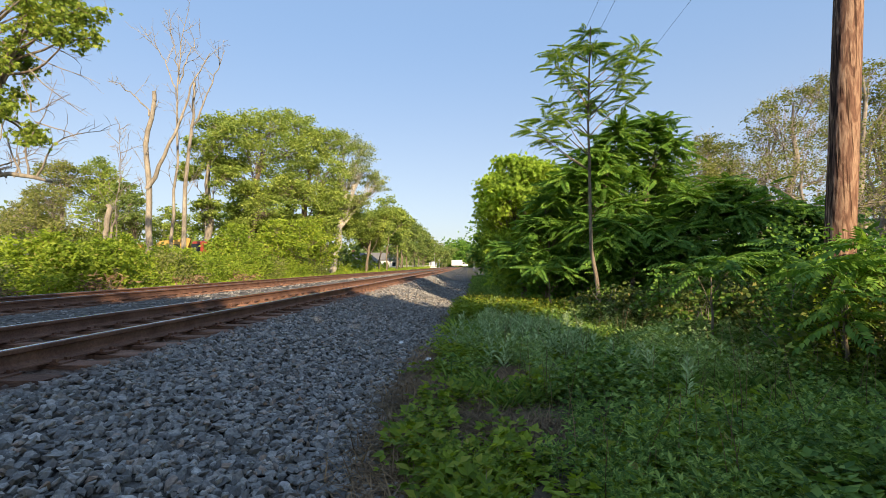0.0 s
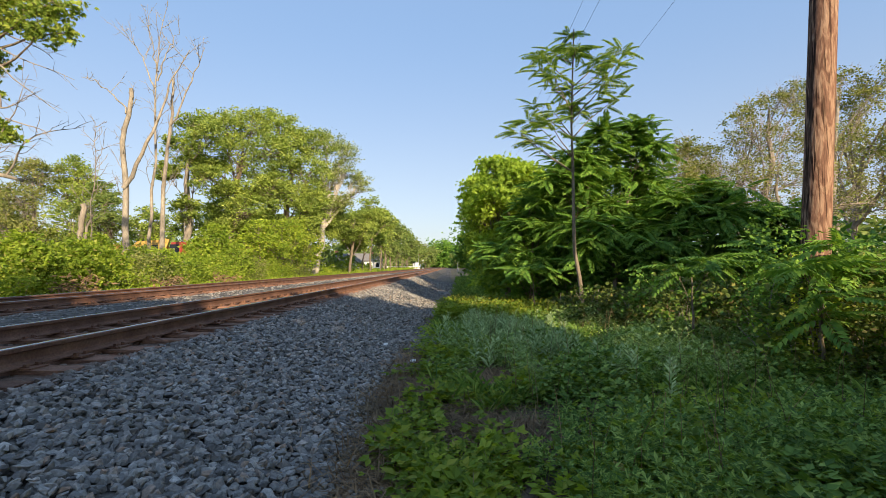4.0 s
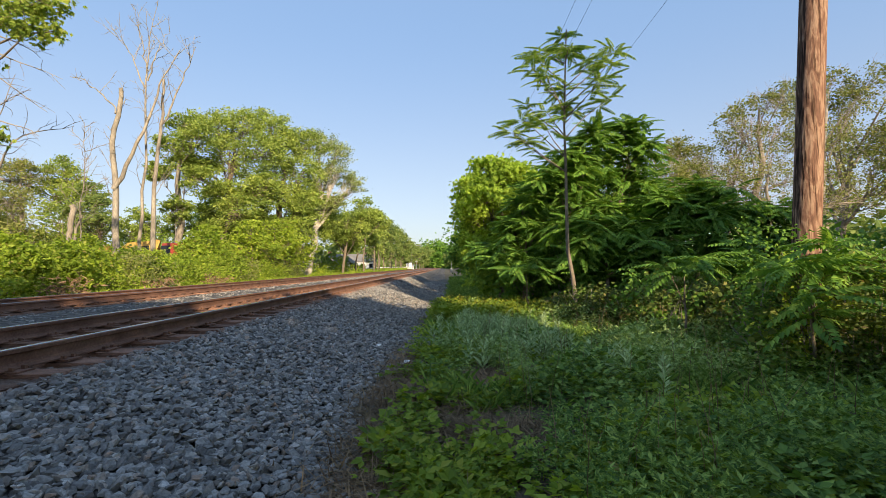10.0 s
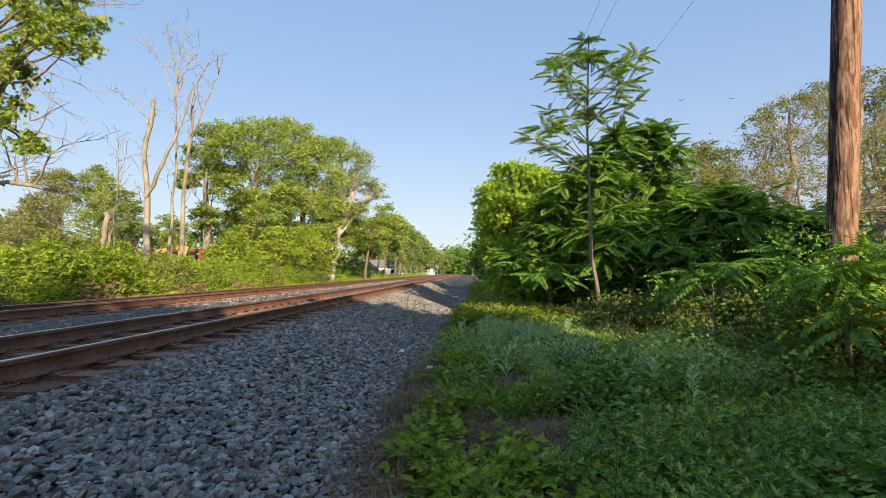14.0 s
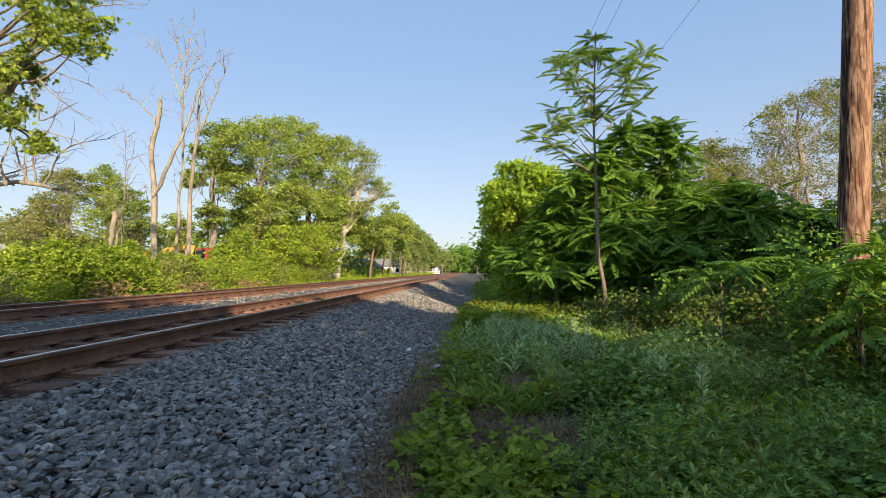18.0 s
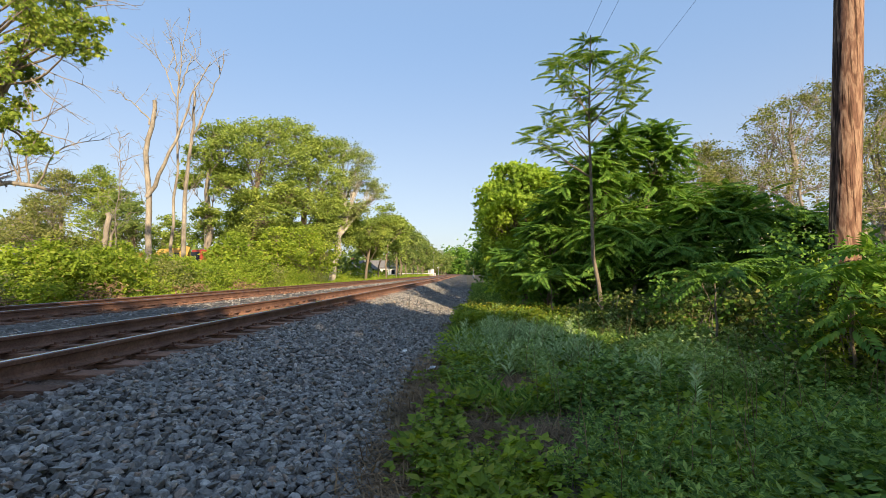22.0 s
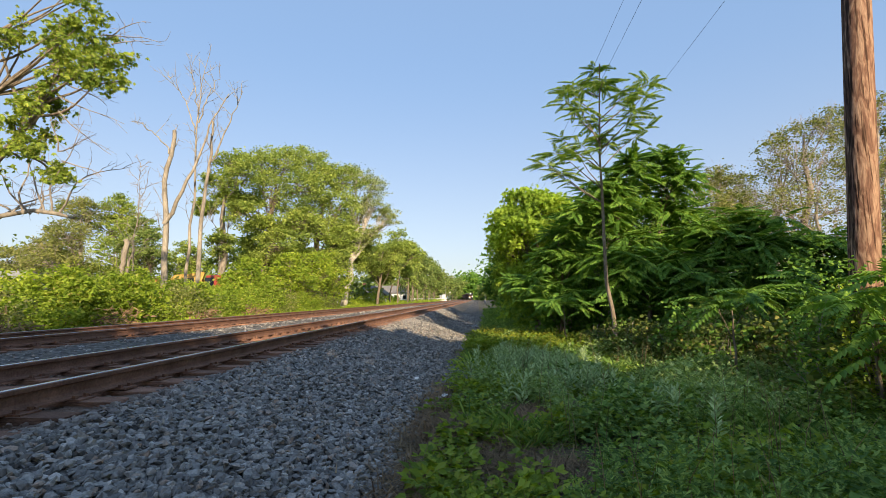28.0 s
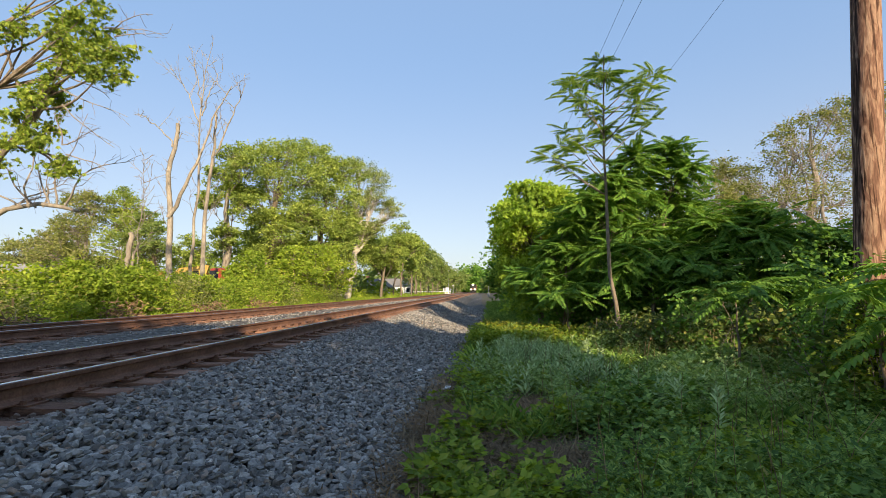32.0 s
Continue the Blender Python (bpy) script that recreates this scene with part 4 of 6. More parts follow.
for k, (x, y, h) in enumerate(((-16.6, 15.4, 2.0), (-15.6, 16.6, 2.3), (-14.9, 18.2, 2.2), (-15.8, 20.5, 2.3), (-15.0, 23.6, 1.9), (-15.6, 27.5, 1.9), (-14.8, 31.5, 2.2), (-17.6, 13.2, 1.5), (-22.2, 33, 2.5), (-19.6, 32, 2.2), (-24.2, 34.5, 2.6))):
    lobed_tree("lush_bush", "lush sunlit green bush in layered sprays", (x, y, 0.35), [(0, 0, -0.1, 0.04), (0, 0, h * 0.5, 0.03), (0, 0, h * 0.9, 0.01)], [(x, y, h, 0.7), (x - 0.9, y - 0.2, h * 0.85, 0.7), (x + 0.8, y - 0.3, h * 0.75, 0.7), (x + 0.2, y - 0.7, h * 0.5, 0.8)], M_BRUSH, 0.15, 790 + k, 24, 40, 0.5, "leaf", group="bushes beyond the tracks", cat="bush", limb_r=0.5, foliage="foliage")
for k, (x, y) in enumerate(((-13.0, 11.5), (-13.1, 16), (-12.9, 21), (-13.2, 27))):
    bush("dry_brush", "tangle of dry brown stems at the foot of the brush", (x, y, 0.4), 0.8, 1.2, 0.8, 500, M_STRAW, 0.22, 290 + k, "lance", 9, 0.3, "bushes beyond the tracks", reach=1.1)
for k, (x, y, h) in enumerate(((-17, 62, 1.5), (-16, 70, 1.7), (-17.5, 80, 2.2), (-21, 84, 2.0), (-16.5, 88, 1.6), (-19, 100, 2.0))):
    bush("garden_bush", "rounded green bush near the white house", (x, y, 0.4), 1.6, 1.6, h, 900, M_BRUSH, 0.26, 296 + k, "leaf", 3, 0.4, "bushes beyond the tracks")
for k in range(20):
    rr = random.Random(80 + k)
    bush("field_bush", "dusty green bush in the field behind the brush", (-23 - rr.uniform(0, 26), 42.5 + rr.uniform(0, 8), 0.4), 2.6, 2.0, rr.uniform(3.0, 5.2), 1100, M_BRUSH if k % 3 else M_SPARSE, 0.26, 270 + k, "leaf", 3, 0.4, "bushes beyond the tracks")

# dead trees: bare forked stems
def dead_tree(at, stems, seed, twigs=26, label="tall dead tree with bare pale limbs"):
    rng = np.random.default_rng(seed)
    ob = thing("dead_tree", label, "tree", "dead trees", at=at)
    for pts, r0, r1 in stems:
        wood = Bag()
        pts = np.array(pts, float)
        t = np.linspace(0, 1, 14)
        u = np.linspace(0, 1, len(pts))
        line = np.stack([np.interp(t, u, pts[:, c]) for c in range(3)], axis=1) + rng.normal(size=(14, 3)) * 0.05
        tube(wood, line, r1 * 0.85 + (r0 * 0.62 - r1 * 0.85) * (1 - np.linspace(0, 1, 14)) ** 1.3, 8)
        span = float(np.linalg.norm(np.diff(line, axis=0), axis=1).sum())
        many = max(4, int(twigs * min(1.2, span / 10)))
        for k in range(many):
            w = 4 + 9 * (k + rng.uniform(0, 1)) / many
            i = min(int(w), 12)
            p = line[i] + (line[i + 1] - line[i]) * (w - i)
            a = rng.uniform(0, 6.28)
            ln = rng.uniform(0.7, 2.6) * (1.1 - 0.4 * w / 13) * min(1, 0.4 + span / 12)
            tw = limb_points(rng, p, (math.cos(a), math.sin(a), rng.uniform(0.4, 1.5)), ln, 5, 0.16, 0.12)
            tube(wood, tw, np.linspace(0.026, 0.009, 6), 4)
            for j in (2, 3, 4):
                sub = limb_points(rng, tw[j], tw[j] - tw[j - 1] + rng.normal(size=3) * 0.16, ln * 0.45, 3, 0.2, 0.05)
                tube(wood, sub, np.linspace(0.015, 0.008, 4), 3)
        part("stem", wood, M_DEAD, ob, smooth=True)
    return ob


dead_tree((-21.2, 30, 0.4), [([(0, 0, 0), (-0.05, 0, 3.5), (-0.15, 0, 6.6), (-0.3, 0, 9.2), (0, 0, 11.6), (0.15, 0, 13)], 0.36, 0.15), ([(-0.1, 0, 6.3), (0.6, 0, 8), (1.35, 0, 9.5), (2.05, 0.1, 11.2), (2.45, 0.2, 13.2), (3.05, 0.3, 14.4), (3.9, 0.3, 15.7)], 0.24, 0.03), ([(-0.05, 0, 11.3), (-1.2, 0.1, 12.7), (-2.4, 0.2, 13.6), (-3.4, 0.2, 14)], 0.09, 0.015)], 11, 9)
dead_tree((-20.55, 31.2, 0.4), [([(0, 0, 0), (0.15, 0, 4), (0.35, 0, 8.6), (0.35, 0, 13.8), (0.5, 0, 16.3), (0.9, 0, 19.2)], 0.22, 0.02), ([(0.35, 0, 13), (-0.6, 0.2, 15.3), (-1.4, 0.3, 16.7), (-2.4, 0.3, 18)], 0.09, 0.015), ([(0.4, 0, 14), (1.2, -0.2, 16), (2.1, -0.3, 17.4)], 0.09, 0.015), ([(0.4, 0, 14.6), (-0.2, 0.2, 17), (-0.6, 0.2, 19)], 0.08, 0.015)], 12, 13)
dead_tree((-19.95, 31.5, 0.4), [([(0, 0, 0), (0.15, 0, 4), (0.3, 0, 9), (0.7, 0, 11.6), (0.75, 0, 14.2)], 0.3, 0.09), ([(0.55, 0, 10.4), (1.5, 0, 12.8), (2.4, 0, 15), (3.0, 0, 16.4)], 0.13, 0.02)], 13, 12)
dead_tree((-24.5, 31, 0.4), [([(0, 0, 0), (0.1, 0, 4), (0.4, 0, 8), (0.2, 0, 11)], 0.1, 0.015)], 14, 22, "thin dead tree with fine bare twigs")
dead_tree((-27.6, 34, 0.4), [([(0, 0, 0), (0.1, 0, 3.5), (0.3, 0, 6)], 0.3, 0.22), ([(0, 0, 0.5), (0.4, 0, 3), (0.9, 0, 5.2)], 0.2, 0.1)], 15, 4, "leaning pale dead stump in the brush")

# maple that hangs over from the side
maple_rng = np.random.default_rng(410)
maple = thing("maple_tree", "leafy maple with sunlit outer leaves and bare lower twigs", "tree", at=(-16.4, 12.8, 0.4))
wood = Bag()
tube(wood, [(0, 0, -0.3), (0.1, 0, 3), (0.4, 0, 6), (0.6, 0, 9), (0.8, 0, 13)], [0.28, 0.24, 0.2, 0.15, 0.05], 10)
part("trunk", wood, M_BARK, maple, smooth=True)
crown = Bag()
SPRAYS = ((-14.2, 10.2), (-13.4, 10.3), (-12.7, 10.2), (-11.9, 10.2), (-11.4, 10), (-14, 9.6), (-13.2, 9.6), (-12.5, 9.6), (-11.7, 9.5), (-11.1, 9.3), (-10.95, 8.9), (-11.5, 8.95), (-12.2, 8.95), (-12.7, 8.9), (-11.4, 8.5), (-10.8, 8.3), (-11.15, 8.1), (-13.0, 8.2), (-13.8, 8.2), (-13.4, 7.8), (-14, 7.6), (-13.1, 7.5), (-13.9, 7), (-13.45, 6.7), (-13.7, 6.4), (-13.3, 6.1), (-13.9, 5.9), (-13.05, 5.4), (-12.65, 5.35))
HIGH = tuple((-17.5 + 6.5 * (k * 0.618 % 1), 10.8 + 3.4 * (k * 0.377 % 1)) for k in range(16)) + tuple((-19 + 4.2 * (k * 0.618 % 1), 5.5 + 5 * (k * 0.377 % 1)) for k in range(12))
for k, (x, z) in enumerate(SPRAYS + HIGH):
    tip = np.array([x + 16.4, maple_rng.uniform(-0.8, 0.8), z - 0.4])
    root = np.array([0.4, 0, np.clip(z - 2.4, 3.5, 9.5)])
    if k < len(SPRAYS):
        root = np.array([min(2.6, tip[0] - 0.3), 0.2, np.clip(z - 1.2, 5.6, 8.4)]) if z < 9 else np.array([1.2, 0.1, 7.6])
    limb = Bag()
    pts = limb_points(maple_rng, root, tip - root + np.array([0, 0, 0.3]), np.linalg.norm(tip - root), 7, 0.12, -0.02)
    pts += (tip - pts[-1]) * np.linspace(0, 1, 8)[:, None]
    tube(limb, pts, np.linspace(0.045, 0.012, 8), 6)
    for j in range(11 if k < len(SPRAYS) else 5):
        q = limb_points(maple_rng, pts[maple_rng.integers(6, 8)], maple_rng.normal(size=3) * np.array([1, 1, 0.6]), 0.42, 4, 0.2, 0.0)
        tube(limb, q, np.linspace(0.01, 0.004, 5), 3)
        pos = np.repeat(q[1:], 4, axis=0) + maple_rng.normal(size=(16, 3)) * np.array([0.08, 0.08, 0.06])
        add_leaves(crown, maple_rng, pos, 0.125, "fan", 0.5, 0.45)
    part("limb", limb, M_BARK, maple, smooth=True)
for x0, z0, x1, z1 in ((-13.9, 7.1, -12.5, 8.7), (-13, 7.9, -11, 7.05), (-12.7, 8.25, -11.5, 7.6), (-12.9, 7.4, -11.2, 6), (-13, 4.9, -11.9, 7), (-12.8, 6.1, -12.9, 7.1), (-12.8, 6.1, -11.35, 6.35), (-12.65, 5.8, -11.4, 5.3), (-11.5, 9.7, -10, 10.1), (-11.3, 9.5, -10.1, 9.55), (-11.7, 9.8, -9.9, 9.65)):
    twig = Bag()
    a, b = np.array([x0 + 16.4, 0.1, z0 - 0.4]), np.array([x1 + 16.4, maple_rng.uniform(-0.5, 0.5), z1 - 0.4])
    q = limb_points(maple_rng, a, b - a, np.linalg.norm(b - a), 8, 0.12, 0.0)
    q += (b - q[-1]) * np.linspace(0, 1, 9)[:, None]
    tube(twig, q, np.linspace(0.022, 0.006, 9), 5)
    for j in range(2, 8):
        sub = limb_points(maple_rng, q[j], q[j] - q[j - 1] + maple_rng.normal(size=3) * 0.16, maple_rng.uniform(0.25, 0.8), 4, 0.2, 0.0)
        tube(twig, sub, np.linspace(0.009, 0.004, 5), 3)
    part("twig", twig, M_TWIG, maple, smooth=True)
stem = Bag()
tube(stem, [(0.3, 0, 4.5), (1.2, 0.1, 5.0), (2.4, 0.2, 6.6), (3.0, 0.2, 7.4), (3.9, 0.2, 8.3)], [0.14, 0.11, 0.07, 0.05, 0.02], 8)
tube(stem, [(2.4, 0.2, 6.6), (1.9, 0.2, 7.6), (1.4, 0.1, 9.0)], [0.06, 0.05, 0.03], 6)
part("limb", stem, M_BARK, maple, smooth=True)
part("crown", crown, M_MAPLE, maple)
dead_limb = thing("broken_limb", "thick broken bare limb of the maple", "limb", at=(-19.2, 17, 0.4))
wood = Bag()
tube(wood, [(-1.5, 0.3, 0), (-1.2, 0.2, 3.2), (-0.6, 0, 4.2), (0.1, 0, 4.55), (1.5, 0, 4.75), (2.5, 0, 4.6), (3.25, 0, 4.4)], [0.2, 0.17, 0.13, 0.1, 0.085, 0.08, 0.05], 8)
part("limb", wood, M_DEAD, dead_limb, smooth=True)
for k in range(9):
    wood = Bag()
    r9 = np.random.default_rng(500 + k)
    p = np.array([0.2 + 0.3 * k, 0, 4.6])
    q = limb_points(r9, p, (r9.uniform(-0.6, 0.8), r9.uniform(-0.5, 0.5), 0.9), r9.uniform(1.5, 4.0), 8, 0.2, 0.02)
    tube(wood, q, np.linspace(0.045, 0.007, 9), 5)
    for j in range(2, 8):
        sub = limb_points(r9, q[j], q[j] - q[j - 1] + r9.normal(size=3) * 0.25, r9.uniform(0.5, 1.3), 4, 0.22, 0.0)
        tube(wood, sub, np.linspace(0.016, 0.005, 5), 3)
        sub2 = limb_points(r9, sub[2], sub[2] - sub[1] + r9.normal(size=3) * 0.15, 0.5, 3, 0.2, 0.0)
        tube(wood, sub2, np.linspace(0.008, 0.004, 4), 3)
    part("twig", wood, M_TWIG, dead_limb, smooth=True)

# ---- thickets, sapling and trees on the near side ----
LINE = "thickets by the line"
AIL_LABEL = "dense dark green ailanthus thicket with feathery leaves"
for k, (x, y, lobes) in enumerate((
    (4.3, 14.6, [(3.4, 14.5, 4.2, 0.55), (3.9, 14.3, 4.8, 0.5), (4.6, 14.1, 5.4, 0.5), (4.7, 14.6, 4.5, 0.8), (3.8, 14.7, 3.7, 0.8), (5.0, 14.8, 3.5, 0.8), (4.3, 14.4, 2.6, 0.9)]),
    (5.8, 14.9, [(5.8, 14.6, 5.8, 0.5), (6.1, 14.5, 5.2, 0.5), (5.7, 14.9, 4.9, 0.75), (6.4, 15.1, 4.3, 0.6), (6.0, 15.2, 3.7, 0.8), (6.4, 14.5, 3.1, 0.7), (5.5, 14.4, 2.6, 0.8)]),
    (7.2, 13.3, [(6.7, 13.2, 3.4, 0.5), (7.3, 13.6, 3.6, 0.5), (7.8, 13.1, 3.4, 0.5), (6.8, 13.3, 2.7, 0.6), (7.4, 12.8, 2.6, 0.6), (8.3, 13.4, 2.9, 0.5), (7.6, 13.2, 1.8, 0.8)]),
    (4.6, 13.1, [(3.9, 13.2, 2.5, 0.6), (4.6, 13.1, 2.4, 0.6), (5.4, 13.2, 2.5, 0.6), (4.2, 13.0, 1.7, 0.6), (5.8, 12.6, 2.2, 0.6), (5.2, 12.9, 1.5, 0.7)]),
    (2.7, 15.5, [(2.9, 15.8, 3.4, 0.55), (3.1, 15.2, 3.8, 0.45), (2.4, 15.8, 2.6, 0.55), (3.0, 15.1, 2.5, 0.65), (1.7, 15.8, 2.0, 0.5), (2.2, 15.2, 1.6, 0.6), (3.0, 14.8, 1.5, 0.7)]),
    (9.4, 13.2, [(9.0, 13.4, 2.8, 0.6), (9.6, 13.0, 2.6, 0.6), (8.8, 13.0, 1.9, 0.7), (9.8, 13.6, 1.9, 0.7)]),
    (4.4, 17.6, [(4.0, 17.5, 4.2, 0.7), (4.9, 17.6, 4.6, 0.7), (4.3, 17.2, 3.0, 0.9), (5.6, 17.8, 5.0, 0.7), (6.6, 17.6, 4.6, 0.8), (7.6, 17.4, 4.0, 0.8)]),
)):
    z = max(q[2] for q in lobes)
    lobed_tree("ailanthus_thicket", AIL_LABEL, (x, y, 0.0), [(0, 0, -0.2, 0.07), (0.05, 0, z * 0.5, 0.05), (0, 0, z * 0.9, 0.015)], lobes, M_AIL, 0.66, 300 + k, 11, template="rosette", group=LINE, cat="thicket", ring=8, limb_r=0.35, shell=0.3, foliage="foliage")
for k, (x, y, lobes) in enumerate((
    (4.2, 8.1, [(4.0, 8.2, 1.35, 0.22), (4.5, 8.4, 1.5, 0.22), (4.9, 8.6, 1.5, 0.22)]),
    (4.5, 5.7, [(4.3, 5.7, 1.45, 0.22), (4.75, 5.8, 1.6, 0.25), (4.4, 5.5, 1.1, 0.22), (5.05, 5.6, 1.45, 0.25)]),
    (5.9, 8.9, [(5.6, 8.7, 1.7, 0.3), (6.2, 9.0, 1.8, 0.3), (5.9, 8.6, 1.3, 0.3)]),
    (2.4, 13.4, [(2.2, 13.4, 1.4, 0.3), (2.7, 13.3, 1.5, 0.3)]),
)):
    lobed_tree("young_ailanthus", "young ailanthus shoots with drooping feathery leaves", (x, y, 0.03), [(0, 0, -0.1, 0.025), (0.02, 0, 0.6, 0.02), (0, 0, 1.3, 0.008)], lobes, M_AIL, 0.5, 320 + k, 3, template="rosette", group="shrubs by the pole", cat="shrub", ring=7, limb_r=0.4, shell=0.2, foliage="foliage")
for k in range(30):
    rr = random.Random(860 + k)
    y = 9.6 + rr.uniform(0, 2.6)
    x = 2.5 + rr.uniform(0, 5.2)
    bush("undergrowth", "dark olive undergrowth below the thicket", (x, y, 0.0), 0.6, 0.6, rr.uniform(0.7, 1.15), 620, M_TANGLE if k % 3 else M_WEED, 0.1, 870 + k, "leaf" if k % 2 else "fan", 7, 0.3, "undergrowth by the line", reach=1.1)
for k, (x, y, r, h) in enumerate(((4.3, 15.3, 1.2, 4.6), (5.9, 15.7, 1.1, 5.2), (7.3, 14.3, 1.2, 3.2), (4.8, 14.0, 1.2, 2.4), (3.0, 15.9, 1.0, 3.2), (8.8, 14.2, 1.2, 2.6), (6.2, 14.2, 1.0, 3.0))):
    bush("leafy_shrub", "dense green shrub within the ailanthus thicket", (x, y, 0.0), r, r, h, 2400, M_AIL, 0.15, 845 + k, "leaf", 4, 0.5, LINE)
for k in range(10):
    rr = random.Random(820 + k)
    bush("wood_bush", "shaded bush in the wood behind the thicket", (2.8 + 0.8 * k, 16.2 + rr.uniform(-0.5, 0.8), -0.05), 1.0, 0.9, rr.uniform(1.7, 2.3), 900, M_AIL, 0.17, 830 + k, "leaf", 4, 0.3, "undergrowth in the wood")
for k in range(34):
    rr = random.Random(900 + k)
    y = rr.uniform(4.5, 14)
    x = 4.6 + rr.uniform(0, 4) - 0.14 * (y - 6)
    bush("undergrowth", "tangled low undergrowth of vines and leaves", (x, y, 0.05), 0.8, 0.8, rr.uniform(0.7, 1.25), 650, M_TANGLE if k % 3 else M_AIL, 0.1, 930 + k, "broad" if k % 2 else "leaf", 6, 0.35, "undergrowth by the line")
for k, (x, y) in enumerate(((4.75, 6.05), (5.0, 5.6), (5.5, 6.0), (5.5, 5.0), (6.2, 5.6), (4.55, 6.5))):
    bush("vine_tangle", "sunlit vine tangle climbing round the pole foot", (x, y, 0.05), 0.45, 0.45, 1.45 + 0.1 * k, 2400, M_BRUSH if k % 3 == 0 else M_TANGLE if k % 3 == 1 else M_AIL, 0.065, 980 + k, "leaf", 7, 0.4, "undergrowth by the line", reach=0.95)
lobed_tree("walnut_tree", "sunlit yellow-green tree beside the railway", (2.4, 19.6, -0.1), [(0, 0, -0.3, 0.13), (0, 0, 2.5, 0.1), (0, 0, 5.6, 0.03)],
           [(1.2, 19.8, 4.9, 0.65), (1.9, 20.0, 5.6, 0.7), (2.7, 19.0, 5.3, 0.7), (3.5, 20.0, 5.1, 0.7), (1.1, 19.0, 3.9, 0.75), (1.8, 18.8, 4.2, 0.85), (3.0, 20.1, 4.2, 0.85), (1.4, 20.1, 3.2, 0.85), (2.6, 20.1, 3.1, 0.85), (1.4, 19.2, 2.4, 0.7), (2.2, 18.8, 2.2, 0.9), (1.9, 19.0, 1.2, 0.8), (3.0, 19, 1.6, 1.0)], M_WALNUT, 0.16, 340, 34, 30, 0.6, "fan", group="trees by the line", droop=0.4)
for k, (x, y, h) in enumerate(((5.5, 24, 7), (5.5, 30, 7.5), (5, 38, 8), (6.0, 46, 8), (6, 58, 9), (6.5, 72, 9), (7, 90, 9), (8, 110, 10), (8, 135, 10), (9, 165, 11), (14, 215, 12), (12, 240, 12), (10, 270, 13), (14, 300, 13), (6, 330, 14), (12, 350, 14))):
    tree("lineside_tree", "leafy tree in the shaded wood beside the railway", (x, y, 0.0), h, 0.12, BROAD if y < 40 else COARSE, M_AIL if y < 200 else M_FARLEAF, (0.27 if y < 40 else 0.4) + y * 0.0024, 32 if y < 40 else 13, 350 + k, puff=0.4, group="trees by the line")
for k, (x, y, h) in enumerate(((4.2, 24, 2.6), (3.8, 31, 2.6), (4.2, 40, 3), (4.8, 50, 3), (5, 62, 3.5), (5.5, 78, 3.5), (6, 95, 4), (7, 120, 4))):
    bush("lineside_bush", "shaded green bush at the edge of the wood", (x, y, -0.1), 2.0, 3.2, h, 1700, M_AIL, 0.2 + y * 0.0015, 380 + k, "leaf", 3, 0.4, "thickets by the line")

# thin wood behind
THINWOOD = "thin wood behind"
lobed_tree("thin_tree", "small grey-green round-crowned tree", (13.2, 26, 0.3), [(0, 0, -0.3, 0.16), (0, 0, 3.5, 0.12), (0, 0, 7.6, 0.03)], [(12.4, 25.6, 7.5, 0.8), (13.1, 25.5, 7.9, 0.8), (14.4, 26.4, 7.7, 0.8), (12.4, 25.0, 6.5, 0.9), (13.9, 25.7, 6.4, 0.9), (13.2, 25.4, 5.2, 1.1)], M_SPARSE, 0.13, 421, 30, 30, bark=M_TWIG, group=THINWOOD, bare=14)
lobed_tree("thin_tree", "wide grey-twigged tree with sparse spring leaves", (17.6, 26, 0.3), [(0, 0, -0.3, 0.3), (0, 0, 3.5, 0.24), (0.3, 0, 10, 0.05)], [(15.2, 24.5, 9.0, 0.8), (16.6, 25.3, 9.9, 0.9), (18.2, 25.8, 10.4, 0.9), (18.4, 24.8, 10.5, 0.9), (16.4, 26.4, 8.4, 1.0), (17.5, 25.6, 8.5, 1.1), (19.4, 26.7, 9.5, 1.0), (18.9, 26.5, 7.6, 1.1), (16.7, 25.8, 6.9, 1.0)], M_SPARSE, 0.12, 422, 30, 20, bark=M_TWIG, group=THINWOOD, bare=20)
lobed_tree("thin_tree", "tall grey-twigged tree with olive leaves", (21.9, 27, 0.3), [(0, 0, -0.3, 0.3), (0, 0, 4.5, 0.24), (0.5, 0, 12, 0.05)], [(21.6, 28.1, 12.0, 1.0), (23.1, 27.4, 12.3, 1.0), (22.6, 27.9, 10.6, 1.1), (23.6, 26.5, 10.6, 1.1), (22.3, 27.1, 8.7, 1.2), (24.4, 26.1, 11.9, 1.1), (20.9, 27, 10.6, 1.0), (20.6, 27, 8.4, 1.2)], M_SPARSE, 0.14, 423, 30, 30, bark=M_TWIG, group=THINWOOD, bare=14)
lobed_tree("thin_tree", "tangle of grey twigs and sparse olive leaves", (17, 24.6, 0.3), [(0, 0, -0.3, 0.18), (0, 0, 2.5, 0.14), (0.3, 0, 6, 0.05)], [(12.2, 25, 4.6, 1.2), (14.2, 24.6, 5.0, 1.3), (15.4, 25, 6.0, 1.3), (16.8, 24.8, 5.4, 1.4), (18.4, 25, 5.8, 1.4), (19.6, 24.8, 4.6, 1.5), (17.2, 24.4, 3.6, 1.5), (21, 25, 6.4, 1.4), (22.4, 25, 4.8, 1.5)], M_SPARSE, 0.13, 424, 34, 22, bark=M_TWIG, group=THINWOOD, bare=26, limb_r=0.5)
